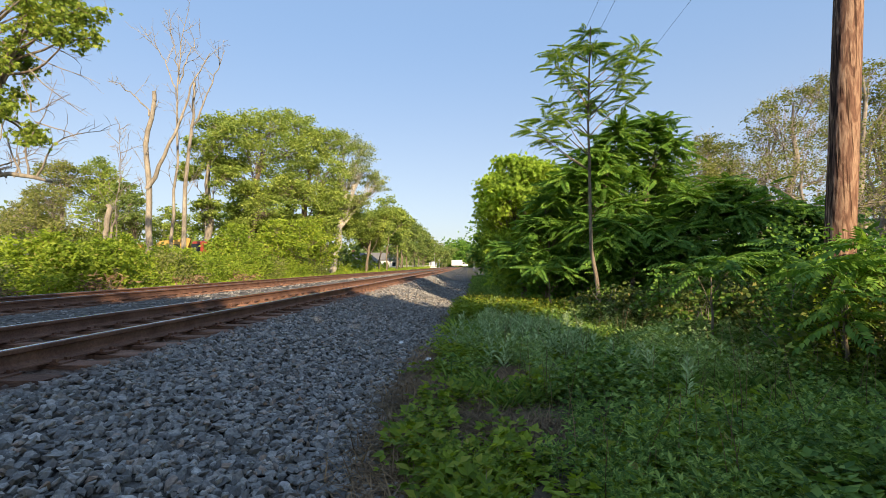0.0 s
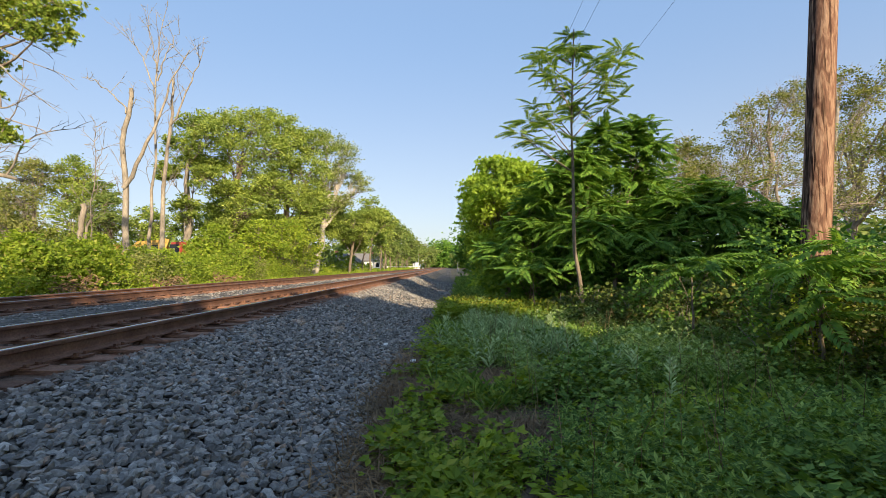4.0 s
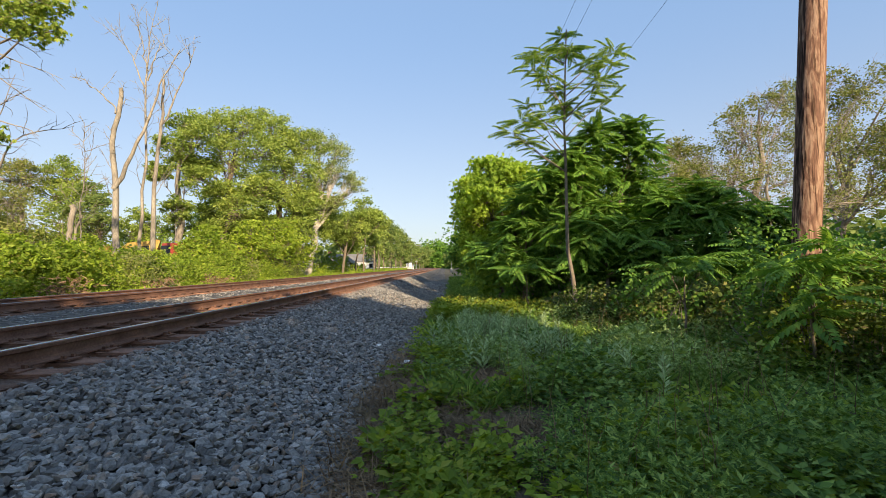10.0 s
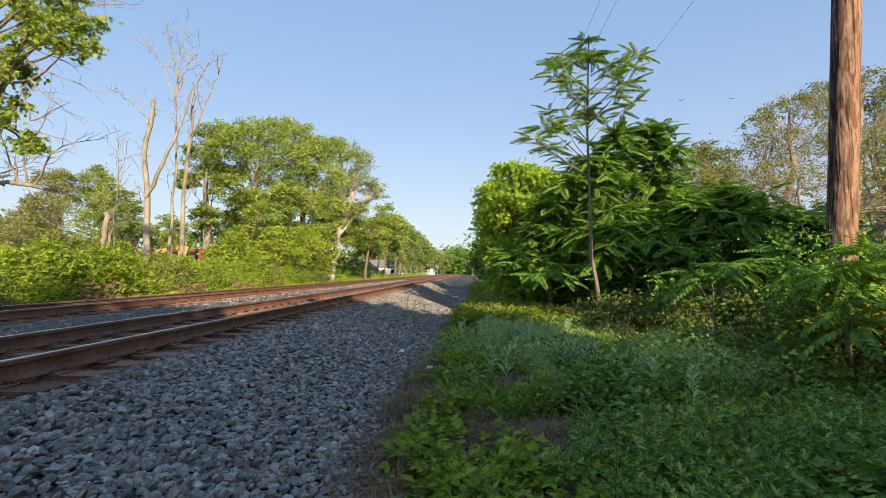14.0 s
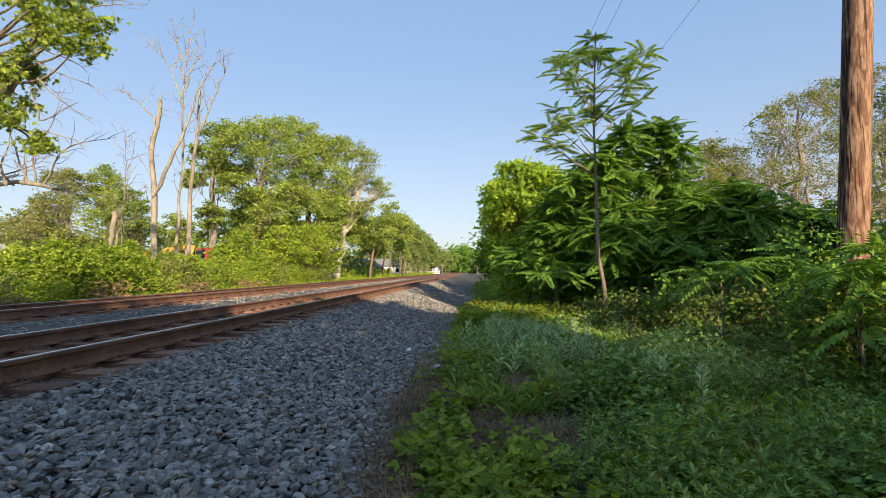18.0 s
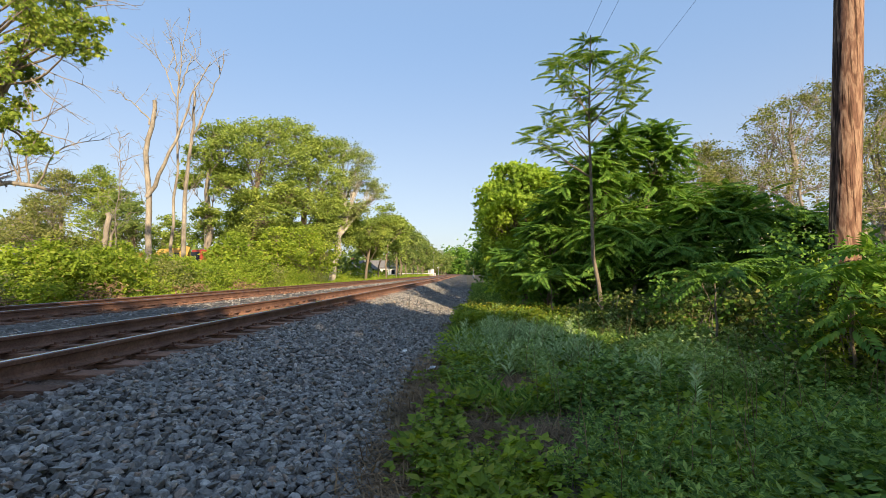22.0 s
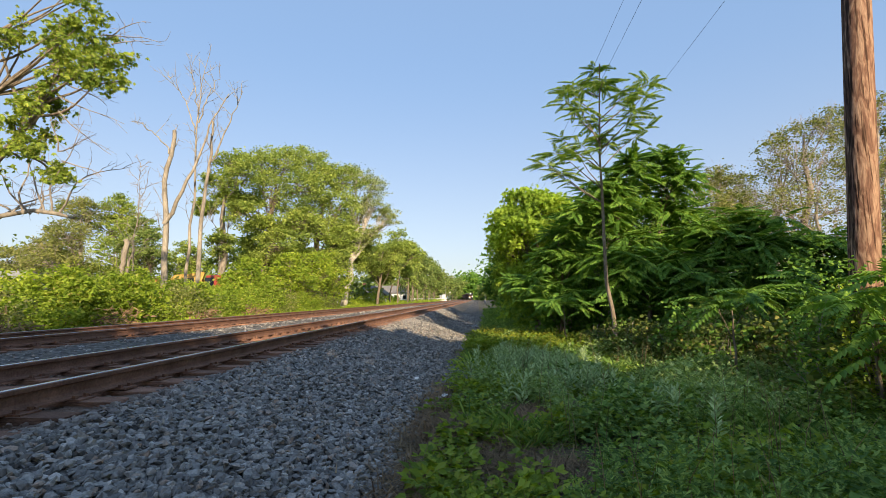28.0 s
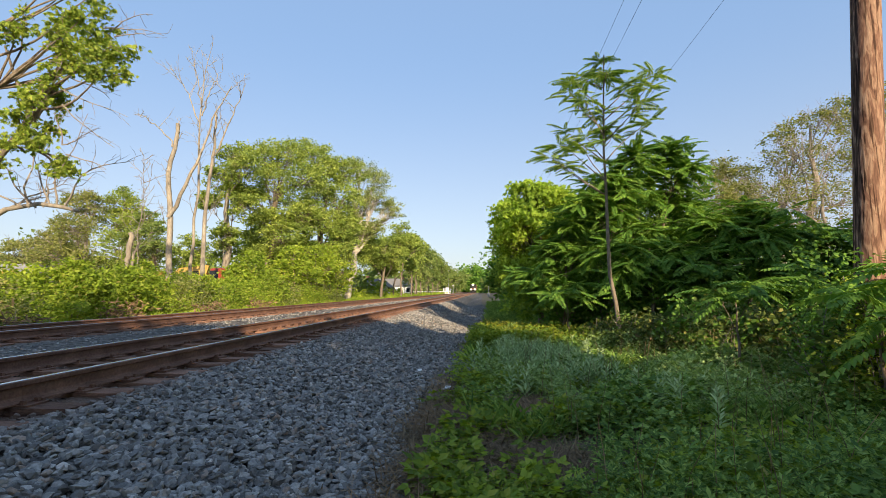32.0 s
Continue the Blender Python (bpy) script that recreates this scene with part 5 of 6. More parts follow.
for k, (x, y, h, per) in enumerate(((26, 31, 14, 18), (29, 28, 13, 26), (22, 42, 12.5, 12), (14.5, 36, 11, 2), (31, 24, 11, 24), (17.5, 38, 13, 2), (11, 29, 8, 2), (20, 33, 12, 4))):
    tree("thin_tree", "thin grey-twigged tree with sparse spring leaves", (x, y, float(gz(x, y))), h, 0.26, THIN, M_SPARSE, 0.15, per + per // 2, 430 + k, puff=0.3, bark=M_TWIG, group=THINWOOD)
for k in range(26):
    rr = random.Random(600 + k)
    x = rr.uniform(9, 30)
    y = rr.uniform(9, 26)
    bush("wood_bush", "shaded bush in the wood behind the pole", (x, y, float(gz(x, y))), 1.9, 1.9, rr.uniform(1.8, 3.6), 1100, M_AIL, 0.2, 620 + k, "leaf", 4, 0.35, "undergrowth in the wood")
# trees behind the camera, which shade the stones
for k, (x, y, h, per) in enumerate(((1.6, -10.5, 12.1, 75), (6.2, -11.5, 11.0, 75), (16.8, -3.0, 11.0, 70), (20.5, 0.0, 12.0, 60), (-0.5, -8.5, 6.0, 40))):
    tree("shade_tree", "broad leafy tree casting shade over the stones", (x, y, 0.1), h, 0.2, COARSE, M_LOCUST, 0.68, per, 460 + k, puff=0.45, group="shade trees")

lobed_tree("shade_tree", "broad low leafy tree shading the verge", (13.5, -11.5, 0.1), [(0, 0, -0.3, 0.25), (0, 0, 3, 0.2), (0, 0, 6.5, 0.05)], [(10.8, -11.8, 6.2, 1.9), (12.6, -11.5, 5.9, 1.9), (14.8, -11.2, 6.5, 1.9), (16.8, -10.6, 6.3, 1.9), (11.6, -11.6, 3.6, 2.2), (14.2, -11.4, 3.6, 2.2), (16.8, -10.6, 3.6, 2.2), (18.8, -10, 5.6, 2.2)], M_LOCUST, 0.4, 468, 40, 26, group="shade trees")
sap_rng = np.random.default_rng(5)
sapling = thing("ailanthus_sapling", "slender ailanthus sapling with a bare trunk and feathery crown", "tree", at=(3.2, 11.8, 0.3))
wood, leaves = Bag(), Bag()
spine = np.array([(0.2, 0, -0.2), (0.1, 0, 0.9), (-0.02, 0, 1.6), (-0.03, 0, 2.6), (-0.03, 0, 3.8), (-0.05, 0, 4.8), (0.0, 0, 6.2), (0.05, 0, 7.3)])
tube(wood, spine, np.linspace(0.06, 0.014, 8), 8)
part("trunk", wood, M_BARK, sapling, smooth=True)
for x, z in ((3.24, 7.65), (2.4, 7.0), (2.3, 6.5), (3.2, 6.95), (3.88, 6.85), (4.35, 6.95), (4.15, 6.5), (2.6, 6.15), (2.3, 5.7), (3.2, 6.2), (3.85, 6.0), (4.4, 5.9), (2.1, 5.35), (2.7, 5.45), (3.2, 5.7), (3.55, 5.65), (1.8, 4.9), (2.15, 4.7), (2.55, 5.05), (2.75, 7.3), (3.5, 7.3)):
    tip = np.array([x - 3.2, sap_rng.uniform(-0.6, 0.6), z - 0.3])
    u = min(7.2, max(3.6, tip[2] - 0.25 - 0.75 * abs(tip[0])))
    p = np.array([np.interp(u, spine[:, 2], spine[:, 0]), 0, u])
    branch = Bag()
    pts = limb_points(sap_rng, p, tip - p, np.linalg.norm(tip - p), 4, 0.08, 0.05)
    pts += (tip - pts[-1]) * np.linspace(0, 1, 5)[:, None]
    tube(branch, pts, np.linspace(0.018, 0.006, 5), 5)
    part("branch", branch, M_BARK, sapling, smooth=True)
    rosettes(leaves, sap_rng, pts[[4]], 0.48, 11, (-0.1, 0.7))
    rosettes(leaves, sap_rng, pts[[3]], 0.42, 6, (-0.2, 0.5))
part("crown", leaves, M_SAP, sapling)

# ---- weeds by the stones ----
def lobed(angles, lobe, lengths):
    """One leaf of several lobes spread from its stalk."""
    bag = Bag()
    bag.add([(-0.02, 0, 0), (0.02, 0, 0), (0, 0.4, 0.02)], [(0, 1, 2)])
    for a, ln in zip(angles, lengths):
        f = np.array([[math.sin(radians(a)), math.cos(radians(a)), -0.12 - 0.1 * abs(a) / 60]])
        bag.place(lobe, LEAF_F, [(0, 0.35, 0.02)], frames_of(f, np.array([[0, 0, 1.0]])), ln)
    return np.concatenate(bag.v), np.concatenate(bag.f)


OVAL_V = [(0, 0, 0), (0.34, 0.42, 0.07), (0, 1, -0.05), (-0.34, 0.42, 0.07)]
THREE = lobed((-62, 0, 62), OVAL_V, (0.58, 0.72, 0.58))
FIVE = lobed((-75, -38, 0, 38, 75), [(0, 0, 0), (0.15, 0.5, 0.03), (0, 1, -0.06), (-0.15, 0.5, 0.03)], (0.4, 0.62, 0.8, 0.62, 0.4))
SINGLE = {"lance": (LANCE_V, LEAF_F), "leaf": (LEAF_V, LEAF_F), "blade": ([(-0.018, 0, 0), (0.018, 0, 0), (0.012, 0.6, 0.0), (0, 1, -0.16)], [(0, 1, 2), (0, 2, 3)]),
          "pale": ([(0, 0, 0), (0.17, 0.45, 0.05), (0, 1, -0.12), (-0.17, 0.45, 0.05)], LEAF_F), "three": THREE, "five": FIVE}


def plant_template(seed, leaves_n, height, leaf, out, template="lance", lift=0.5):
    rng = np.random.default_rng(seed)
    bag = Bag()
    tv, tf = SINGLE[template]
    z = height * np.linspace(0.12, 1.0, leaves_n)
    a = np.arange(leaves_n) * 2.4 + rng.uniform(-0.3, 0.3, leaves_n)
    fwd = np.stack([np.cos(a), np.sin(a), lift + rng.uniform(-0.3, 0.4, leaves_n) + 0.8 * (z / height) ** 3], axis=1)
    pos = np.stack([np.cos(a) * out * rng.uniform(0, 1, leaves_n), np.sin(a) * out * rng.uniform(0, 1, leaves_n), z], axis=1)
    bag.place(tv, tf, pos, frames_of(fwd, np.tile([[0, 0, 1.0]], (leaves_n, 1)) + rng.normal(size=(leaves_n, 3)) * 0.15), leaf * rng.uniform(0.6, 1.2, leaves_n) * (1.15 - 0.5 * (z / height)))
    bag.add([(-0.003, 0, 0), (0.003, 0, 0), (0.0, 0, height)], [(0, 1, 2)])
    return np.concatenate(bag.v), np.concatenate(bag.f)


def upright(rng, n, tilt=0.18):
    f = np.stack([np.cos(q := rng.uniform(0, 6.283, n)), np.sin(q), np.zeros(n)], axis=1)
    return frames_of(f, np.tile([[0, 0, 1.0]], (n, 1)) + rng.normal(size=(n, 3)) * tilt)


def weed_edge(y):
    return np.interp(y, [0, 2.9, 5, 7, 10, 14, 22, 60], [-0.2, -0.3, -0.5, -0.58, -0.45, -0.3, 0.2, 1.0]) + 0.09 * np.sin(y * 2.9 + 1) + 0.05 * np.sin(y * 7.3)


def patch(name, label, templates, n, region, size, material, seed, keep=None):
    rng = np.random.default_rng(seed)
    bag = Bag()
    x0, x1, y0, y1 = region
    x, y = rng.uniform(x0, x1, n), y0 + (y1 - y0) * rng.uniform(0, 1, n) ** 1.4
    ok = x > weed_edge(y)
    if keep is not None:
        ok &= keep(x, y, rng)
    x, y = x[ok], y[ok]
    size_of = size(x, y) * rng.uniform(0.7, 1.3, len(x))
    which = rng.integers(0, len(templates), len(x))
    turns = upright(rng, len(x))
    for k, (tv, tf) in enumerate(templates):
        q = which == k
        bag.place(tv, tf, np.stack([x[q], y[q], gz(x[q], y[q]) - 0.01], axis=1), turns[q], size_of[q])
    return tagged(part(name, bag, material), label, "weeds", kind="stuff")


def clump(x, y, f=1.3, s=0.0):
    return np.sin(x * f * 2.1 + s + np.sin(y * f * 1.3)) + np.sin(y * f * 1.9 + 2 * s + np.sin(x * f * 1.1))


MUG = [plant_template(k, 14, 0.36, 0.1, 0.05, "five", 0.3) for k in range(4)]
BROADWEED = [plant_template(20 + k, 12, 0.26, 0.105, 0.09, "three", 0.2) for k in range(4)]
CREEP = [plant_template(40 + k, 9, 0.13, 0.12, 0.15, "three", 0.1) for k in range(4)]
PALE = [plant_template(60 + k, 26, 0.42, 0.15, 0.02, "pale", 0.75) for k in range(4)]
GRASS = [plant_template(80 + k, 18, 0.06, 0.34, 0.06, "blade", 1.3) for k in range(3)]
grow_in = lambda x, y: np.clip(0.55 + 0.5 * smooth(weed_edge(y), weed_edge(y) + 1.6, x), 0, 1.2) * (1 - 0.5 * (1 - smooth(0.6, 1.3, x)) * (1 - smooth(4.6, 5.6, y)))
BARE = ((0.1, 4.2, 0.22, 0.7), (0.66, 3.9, 0.26, 0.55), (0.6, 5.8, 0.3, 0.6), (-0.35, 5.4, 0.22, 0.6))
bare = lambda x, y: np.any([((x - a) / c) ** 2 + ((y - b) / d) ** 2 < 1 for a, b, c, d in BARE], axis=0)
milk = lambda x, y: ((x - 0.95) / 0.9) ** 2 + ((y - 8.9) / 1.7) ** 2 < 1
patch("mugwort_patch", "dense dark green mugwort weeds on the verge", MUG, 1900, (-0.2, 5.2, 1.9, 5.6), lambda x, y: (0.85 + 0.22 * clump(x, y, 0.9, 1.0)) * grow_in(x, y), M_WEED, 1, lambda x, y, r: (clump(x, y) > -0.15) & (x > weed_edge(y) + 0.5 + 0.5 * (y < 6)) & ~bare(x, y) & ~milk(x, y))
patch("mugwort_patch", "grey-green mugwort weeds on the verge", MUG, 3300, (-0.2, 6.8, 5.4, 14), lambda x, y: (0.85 + 0.22 * clump(x, y, 0.9, 1.0)) * grow_in(x, y), M_MUG, 11, lambda x, y, r: (clump(x, y) > -0.15) & (x > weed_edge(y) + 0.5 + 0.5 * (y < 6)) & ~bare(x, y) & ~milk(x, y))
patch("broadleaf_patch", "low broadleaf weeds with green leaves", BROADWEED, 4600, (-0.5, 6.5, 1.9, 17), lambda x, y: (0.85 + 0.2 * clump(x, y, 1.3, 3.0)) * grow_in(x, y), M_WEED, 2, lambda x, y, r: (clump(x, y, 1.1, 2.0) + 0.9 * smooth(0, 1.2, x - weed_edge(y)) > -0.1) & ~bare(x, y) & ~((x < 0.9) & (y < 5) & (r.uniform(size=len(x)) < 0.6)))
patch("creeper_patch", "yellow-green creeping weeds along the stones", CREEP, 2600, (-0.6, 2.0, 1.7, 9), lambda x, y: 1.0 + 0.25 * np.sin(x * 5 + y * 3), M_CREEP, 3, lambda x, y, r: ((clump(x, y, 1.7, 1.0) > 0.2) | ((x < 0.3) & (x > -0.22) & (y < 6))) & ~bare(x, y))
patch("creeper_patch", "olive creeping weeds between taller plants", CREEP, 2600, (-0.5, 5.5, 1.7, 14), lambda x, y: 1.1 + 0 * x, M_BRUSH, 4, lambda x, y, r: (clump(x, y, 0.9, 4.0) > -0.2) & ~bare(x, y))
patch("flowering_weeds", "sunlit yellow-green weeds with yellow flowers", BROADWEED, 1150, (-0.3, 3.6, 11.5, 16), lambda x, y: 1.3 + 0 * x, M_CREEP, 5)
patch("yellow_flowers", "small yellow flowers over the weeds", [plant_template(90, 5, 0.42, 0.07, 0.1, "leaf", 0.2)], 700, (0.0, 3.4, 12.5, 18), lambda x, y: 1.0 + 0 * x, M_FLOWER, 6)
patch("grass_tufts", "long green grass tufts among the weeds", GRASS, 420, (-0.3, 5, 2.2, 12), lambda x, y: 0.9 + 0 * x, M_WEED, 7, lambda x, y, r: (clump(x, y, 0.8, 3) > 0.2) & ~bare(x, y) & (y > 4.5))
patch("verge_grass", "rough grass between the stones and the wood", GRASS, 2600, (0.0, 4.2, 17.5, 60), lambda x, y: 0.6 + 0.014 * y, M_WEED, 8)
rng = np.random.default_rng(78)
lawn = Bag()
n = 5200
lx, ly = -12.4 - 9 * rng.uniform(0, 1, n) ** 1.3, 5 + 165 * rng.uniform(0, 1, n)
tv, tf = plant_template(95, 10, 0.05, 0.5, 0.12, "lance", 1.1)
lawn.place(tv, tf, np.stack([lx, ly, gz(lx, ly) - 0.02], axis=1), upright(rng, n), (0.7 + 0.008 * ly) * rng.uniform(0.7, 1.3, n))
tagged(part("meadow_grass", lawn, M_BRUSH), "sunlit tall grass along the outer track", "grass", kind="stuff")
rng = np.random.default_rng(77)
straw = Bag()
n = 16000
lx, ly = rng.uniform(-0.9, 5, n), 1.5 + 13 * rng.uniform(0, 1, n) ** 1.5
ok = (lx > weed_edge(ly) - 0.35 - 0.2 * np.sin(ly * 3)) & (lx < weed_edge(ly) + 3 * rng.uniform(0, 1, n) ** 2)
lx, ly = lx[ok], ly[ok]
straw.place([(-0.022, 0, 0), (0.026, 0, 0.004), (0.004, 1, 0.05)], [(0, 1, 2)], np.stack([lx, ly, gz(lx, ly) + 0.02], axis=1), frames_of(np.stack([rng.normal(size=len(lx)), rng.normal(size=len(lx)), rng.uniform(-0.05, 0.25, len(lx))], axis=1), np.tile([[0, 0, 1.0]], (len(lx), 1))), rng.uniform(0.08, 0.3, len(lx)))
for cx, cy, rx, ry in ((0.14, 4.26, 0.2, 0.4), (0.63, 4.05, 0.22, 0.3), (0.63, 5.9, 0.2, 0.35), (-0.35, 5.4, 0.15, 0.4), (-0.35, 3.3, 0.15, 0.4), (-0.6, 6.5, 0.12, 0.8), (-0.5, 3.7, 0.2, 0.7), (-0.62, 5.0, 0.16, 0.7)):
    n = 1500
    lx, ly = rng.normal(cx, rx, n), rng.normal(cy, ry, n)
    straw.place([(-0.03, 0, 0), (0.035, 0, 0.006), (0.004, 1, 0.08)], [(0, 1, 2)], np.stack([lx, ly, gz(lx, ly) + 0.015 + rng.uniform(0, 0.03, n)], axis=1), frames_of(np.stack([rng.normal(size=n), rng.normal(size=n), rng.uniform(-0.05, 0.3, n)], axis=1), np.tile([[0, 0, 1.0]], (n, 1))), rng.uniform(0.06, 0.24, n))
tagged(part("dry_litter", straw, M_STRAW), "dry brown stalks and leaf litter on the ground", "litter", kind="stuff")

rng = np.random.default_rng(79)
stalks = Bag()
n = 260
lx, ly = rng.uniform(0.6, 6, n), 2.6 + 9 * rng.uniform(0, 1, n)
for q in range(n):
    lean = rng.normal(size=2) * 0.12
    tall = rng.uniform(0.35, 0.75)
    z0 = float(gz(lx[q], ly[q]))
    tube(stalks, [(lx[q], ly[q], z0 - 0.02), (lx[q] + lean[0] * 0.4, ly[q] + lean[1] * 0.4, z0 + tall * 0.55), (lx[q] + lean[0], ly[q] + lean[1], z0 + tall)], [0.0035, 0.003, 0.0015], 3)
tagged(part("dry_stalks", stalks, M_STRAW), "thin dry stalks standing among the weeds", "weeds", kind="stuff")

pale_first = []
for k in range(4):
    tv, tf = PALE[k]
    bag = Bag()
    bag.add(tv, tf)
    ob = thing("milkweed", "upright pale grey-green milkweed plant on the verge", "plant", "milkweeds on the verge", at=(0.6 + 0.3 * k, 8.6 + 0.2 * k, 0.05))
    part("leaves", bag, M_PALE, ob)
    pale_first.append(ob)
rr = random.Random(4)
for k in range(150):
    if k < 120:
        x, y = rr.gauss(0.95, 0.55), rr.gauss(8.9, 1.2)
    elif k < 136:
        x, y = rr.gauss(1.6, 0.4), rr.gauss(7.2, 0.5)
    else:
        x, y = rr.gauss(2.5, 0.45), rr.gauss(5.9, 0.4)
    if x < weed_edge(y) + 0.15:
        continue
    copy_thing(pale_first[k % 4], pose(x, y, float(gz(x, y)) - 0.02, rr.uniform(-9, 9), rr.uniform(-9, 9), rr.uniform(0, 360)))

# ---- utility pole and wires ----
pole = thing("utility_pole", "tall weathered brown wooden utility pole", "utility pole", "utility poles", at=(4.99, 6.5, 0.0))
shaft = Bag()
tube(shaft, [(-0.03, 0, -0.5), (0.07, 0, 1.2), (0.12, 0, 2.0), (0.19, 0, 3), (0.32, 0, 5), (0.45, 0, 7), (0.58, 0, 9), (0.7, 0, 11)], [0.178, 0.175, 0.172, 0.169, 0.165, 0.161, 0.157, 0.152], 24)
part("shaft", shaft, M_POLE, pole, smooth=True)
part("crossarm", box((-1.0, -0.06, 9.9), (2.0, 0.06, 10.02), 0.01), M_POLE, pole)
far_pole = thing("utility_pole", "wooden utility pole hidden among the trees", "utility pole", "utility poles", at=(5.3, 50, 0.0))
shaft = Bag()
tube(shaft, [(0, 0, -0.5), (0, 0, 11)], [0.18, 0.14], 12)
part("shaft", shaft, M_POLE, far_pole, smooth=True)
part("crossarm", box((-1.3, -0.06, 9.9), (1.8, 0.06, 10.02), 0.01), M_POLE, far_pole)
for dx in (-1.2, -0.7, 1.6):
    wire = Bag()
    t = np.linspace(0, 1, 24)
    tube(wire, np.stack([5.3 + dx + 0 * t, 6.5 + 43.5 * t, 10.07 - 0.9 * 4 * t * (1 - t)], axis=1), np.full(24, 0.005), 5)
    tagged(part("power_wire", wire, M_BLACK), "thin dark overhead power wire", "wire", "overhead wires")

# ---- the far crossing: road, cabinets, masts, fence ----
ROAD_Y = 200
strip = Bag()
rx = np.linspace(-120, 120, 121)
rz = np.interp(rx, [-120, -15, -11.5, -2.5, 3, 120], [0.55, 0.55, RAIL_TOP + 0.004, RAIL_TOP + 0.004, 0.3, 0.95]) + 0.02
for k in range(120):
    strip.add([(rx[k], ROAD_Y - 3.5, rz[k]), (rx[k + 1], ROAD_Y - 3.5, rz[k + 1]), (rx[k + 1], ROAD_Y + 3.5, rz[k + 1]), (rx[k], ROAD_Y + 3.5, rz[k])], [(0, 1, 2, 3)])
tagged(part("road", strip, M_ASPHALT), "grey asphalt road crossing the railway", "road", kind="structure")


def cabinet(x, y, w, h):
    ob = thing("signal_cabinet", "white metal signal cabinet beside the crossing", "cabinet", "signal cabinets", at=(x, y, 0.6))
    part("body", box((-w / 2, -0.6, 0), (w / 2, 0.6, h), 0.04), M_WHITE, ob)
    part("roof", prism([(-0.7, h), (0.7, h), (0, h + 0.22)], -w / 2 - 0.08, w / 2 + 0.08), M_GREY, ob)
    part("door", box((-w / 2 + 0.1, -0.63, 0.1), (w / 2 - 0.1, -0.605, h - 0.1), 0.01), M_WHITE, ob)
    part("plinth", box((-w / 2 - 0.1, -0.7, -0.4), (w / 2 + 0.1, 0.7, 0), 0.02), M_GREY, ob)


cabinet(-10.6 - 1.8, 170, 1.1, 2.4)
cabinet(-13.6, 172, 0.9, 2.1)


def mast(x, y, h, label, arm=False, cross=True):
    ob = thing("crossing_signal", label, "signal", "crossing signals", at=(x, y, 0.4))
    shaft = Bag()
    tube(shaft, [(0, 0, -0.3), (0, 0, h)], [0.08, 0.06], 10)
    part("mast", shaft, M_GREY, ob, smooth=True)
    if cross:
        for s in (-1, 1):
            blade = part("crossbuck", box((-0.6, -0.02, -0.1), (0.6, 0.0, 0.1), 0.005), M_WHITE, ob)
            blade.matrix_basis = pose(0, -0.09 - 0.012 * s, h - 0.4, 0, 45 * s, 0)
    for s in (-0.45, 0.45):
        lamp = part("lamp_hood", disc(0.18, 0.14, "y", (s, -0.1, h * 0.62)), M_BLACK, ob)
        part("lens", disc(0.11, 0.02, "y", (s, -0.19, h * 0.62)), M_RED, lamp)
    part("lamp_bar", box((-0.5, -0.05, h * 0.62 - 0.04), (0.5, 0.05, h * 0.62 + 0.04), 0.01), M_BLACK, ob)
    part("base_box", box((-0.3, -0.3, -0.1), (0.3, 0.3, 0.7), 0.03), M_GREY, ob)
    if arm:
        part("long_arm", box((-4.2, -0.06, h - 0.25), (3.4, 0.06, h - 0.1), 0.02), M_GREY, ob)


mast(-11.4, 190, 4.2, "crossing signal mast with white crossbuck")
mast(-12.6, 180, 9.6, "tall signal mast with a long arm", True, False)
mast(1.8, 120, 4.6, "slim grey railway signal mast beside the wood", False, False)
for k, (x, y, h) in enumerate(((-15.35, 110, 8.6), (-19, 128, 9), (-17, 150, 9))):
    ob = thing("utility_pole", "distant wooden utility pole behind the track", "utility pole", "utility poles", at=(x, y, 0.4))
    shaft = Bag()
    tube(shaft, [(0, 0, -0.3), (0, 0, h)], [0.16, 0.12], 10)
    part("shaft", shaft, M_BARK, ob, smooth=True)
    part("crossarm", box((-1.1, -0.05, h - 0.7), (1.1, 0.05, h - 0.55), 0.01), M_BARK, ob)
fence = thing("fence", "low white rail fence in the distance", "fence", at=(-22, 150, 0.5))
for k in range(9):
    part("post", box((k * 1.5 - 0.07, -0.07, 0), (k * 1.5 + 0.07, 0.07, 1.2), 0.01), M_WHITE, fence)
for z in (0.45, 0.95):
    part("board", box((-0.1, -0.1, z), (12.1, -0.072, z + 0.16), 0.005), M_WHITE, fence)


def house(x, y, turn, w, d, h, roof_h, label):
    ob = thing("house", label, "house", "houses behind the trees", at=(x, y, 0.45), turn=turn)
    wall = part("wall", box((-w / 2, -d / 2, 0), (w / 2, d / 2, h)), M_WHITE, ob, "white clapboard wall")
    part("gable", prism([(-d / 2, h), (d / 2, h), (0, h + roof_h - 0.12)], -w / 2, w / 2), M_WHITE, ob)
    for s in (-1, 1):
        part("roof", prism([(s * (d / 2 + 0.5), h - 0.25), (s * (d / 2 + 0.5), h - 0.05), (0.0, h + roof_h + 0.15), (0.0, h + roof_h - 0.05)], -w / 2 - 0.4, w / 2 + 0.4), M_ROOF, ob, "grey shingle roof")
    for k in range(4):
        xx = -w / 2 + w * (k + 0.5) / 4
        win = part("window", box((xx - 0.5, -d / 2 - 0.03, 1.0), (xx + 0.5, -d / 2 - 0.005, 2.2)), M_GLASS, wall)
    part("chimney", box((w * 0.2, -0.3, h + roof_h * 0.5), (w * 0.2 + 0.6, 0.3, h + roof_h + 0.7), 0.02), M_BROWN, ob)


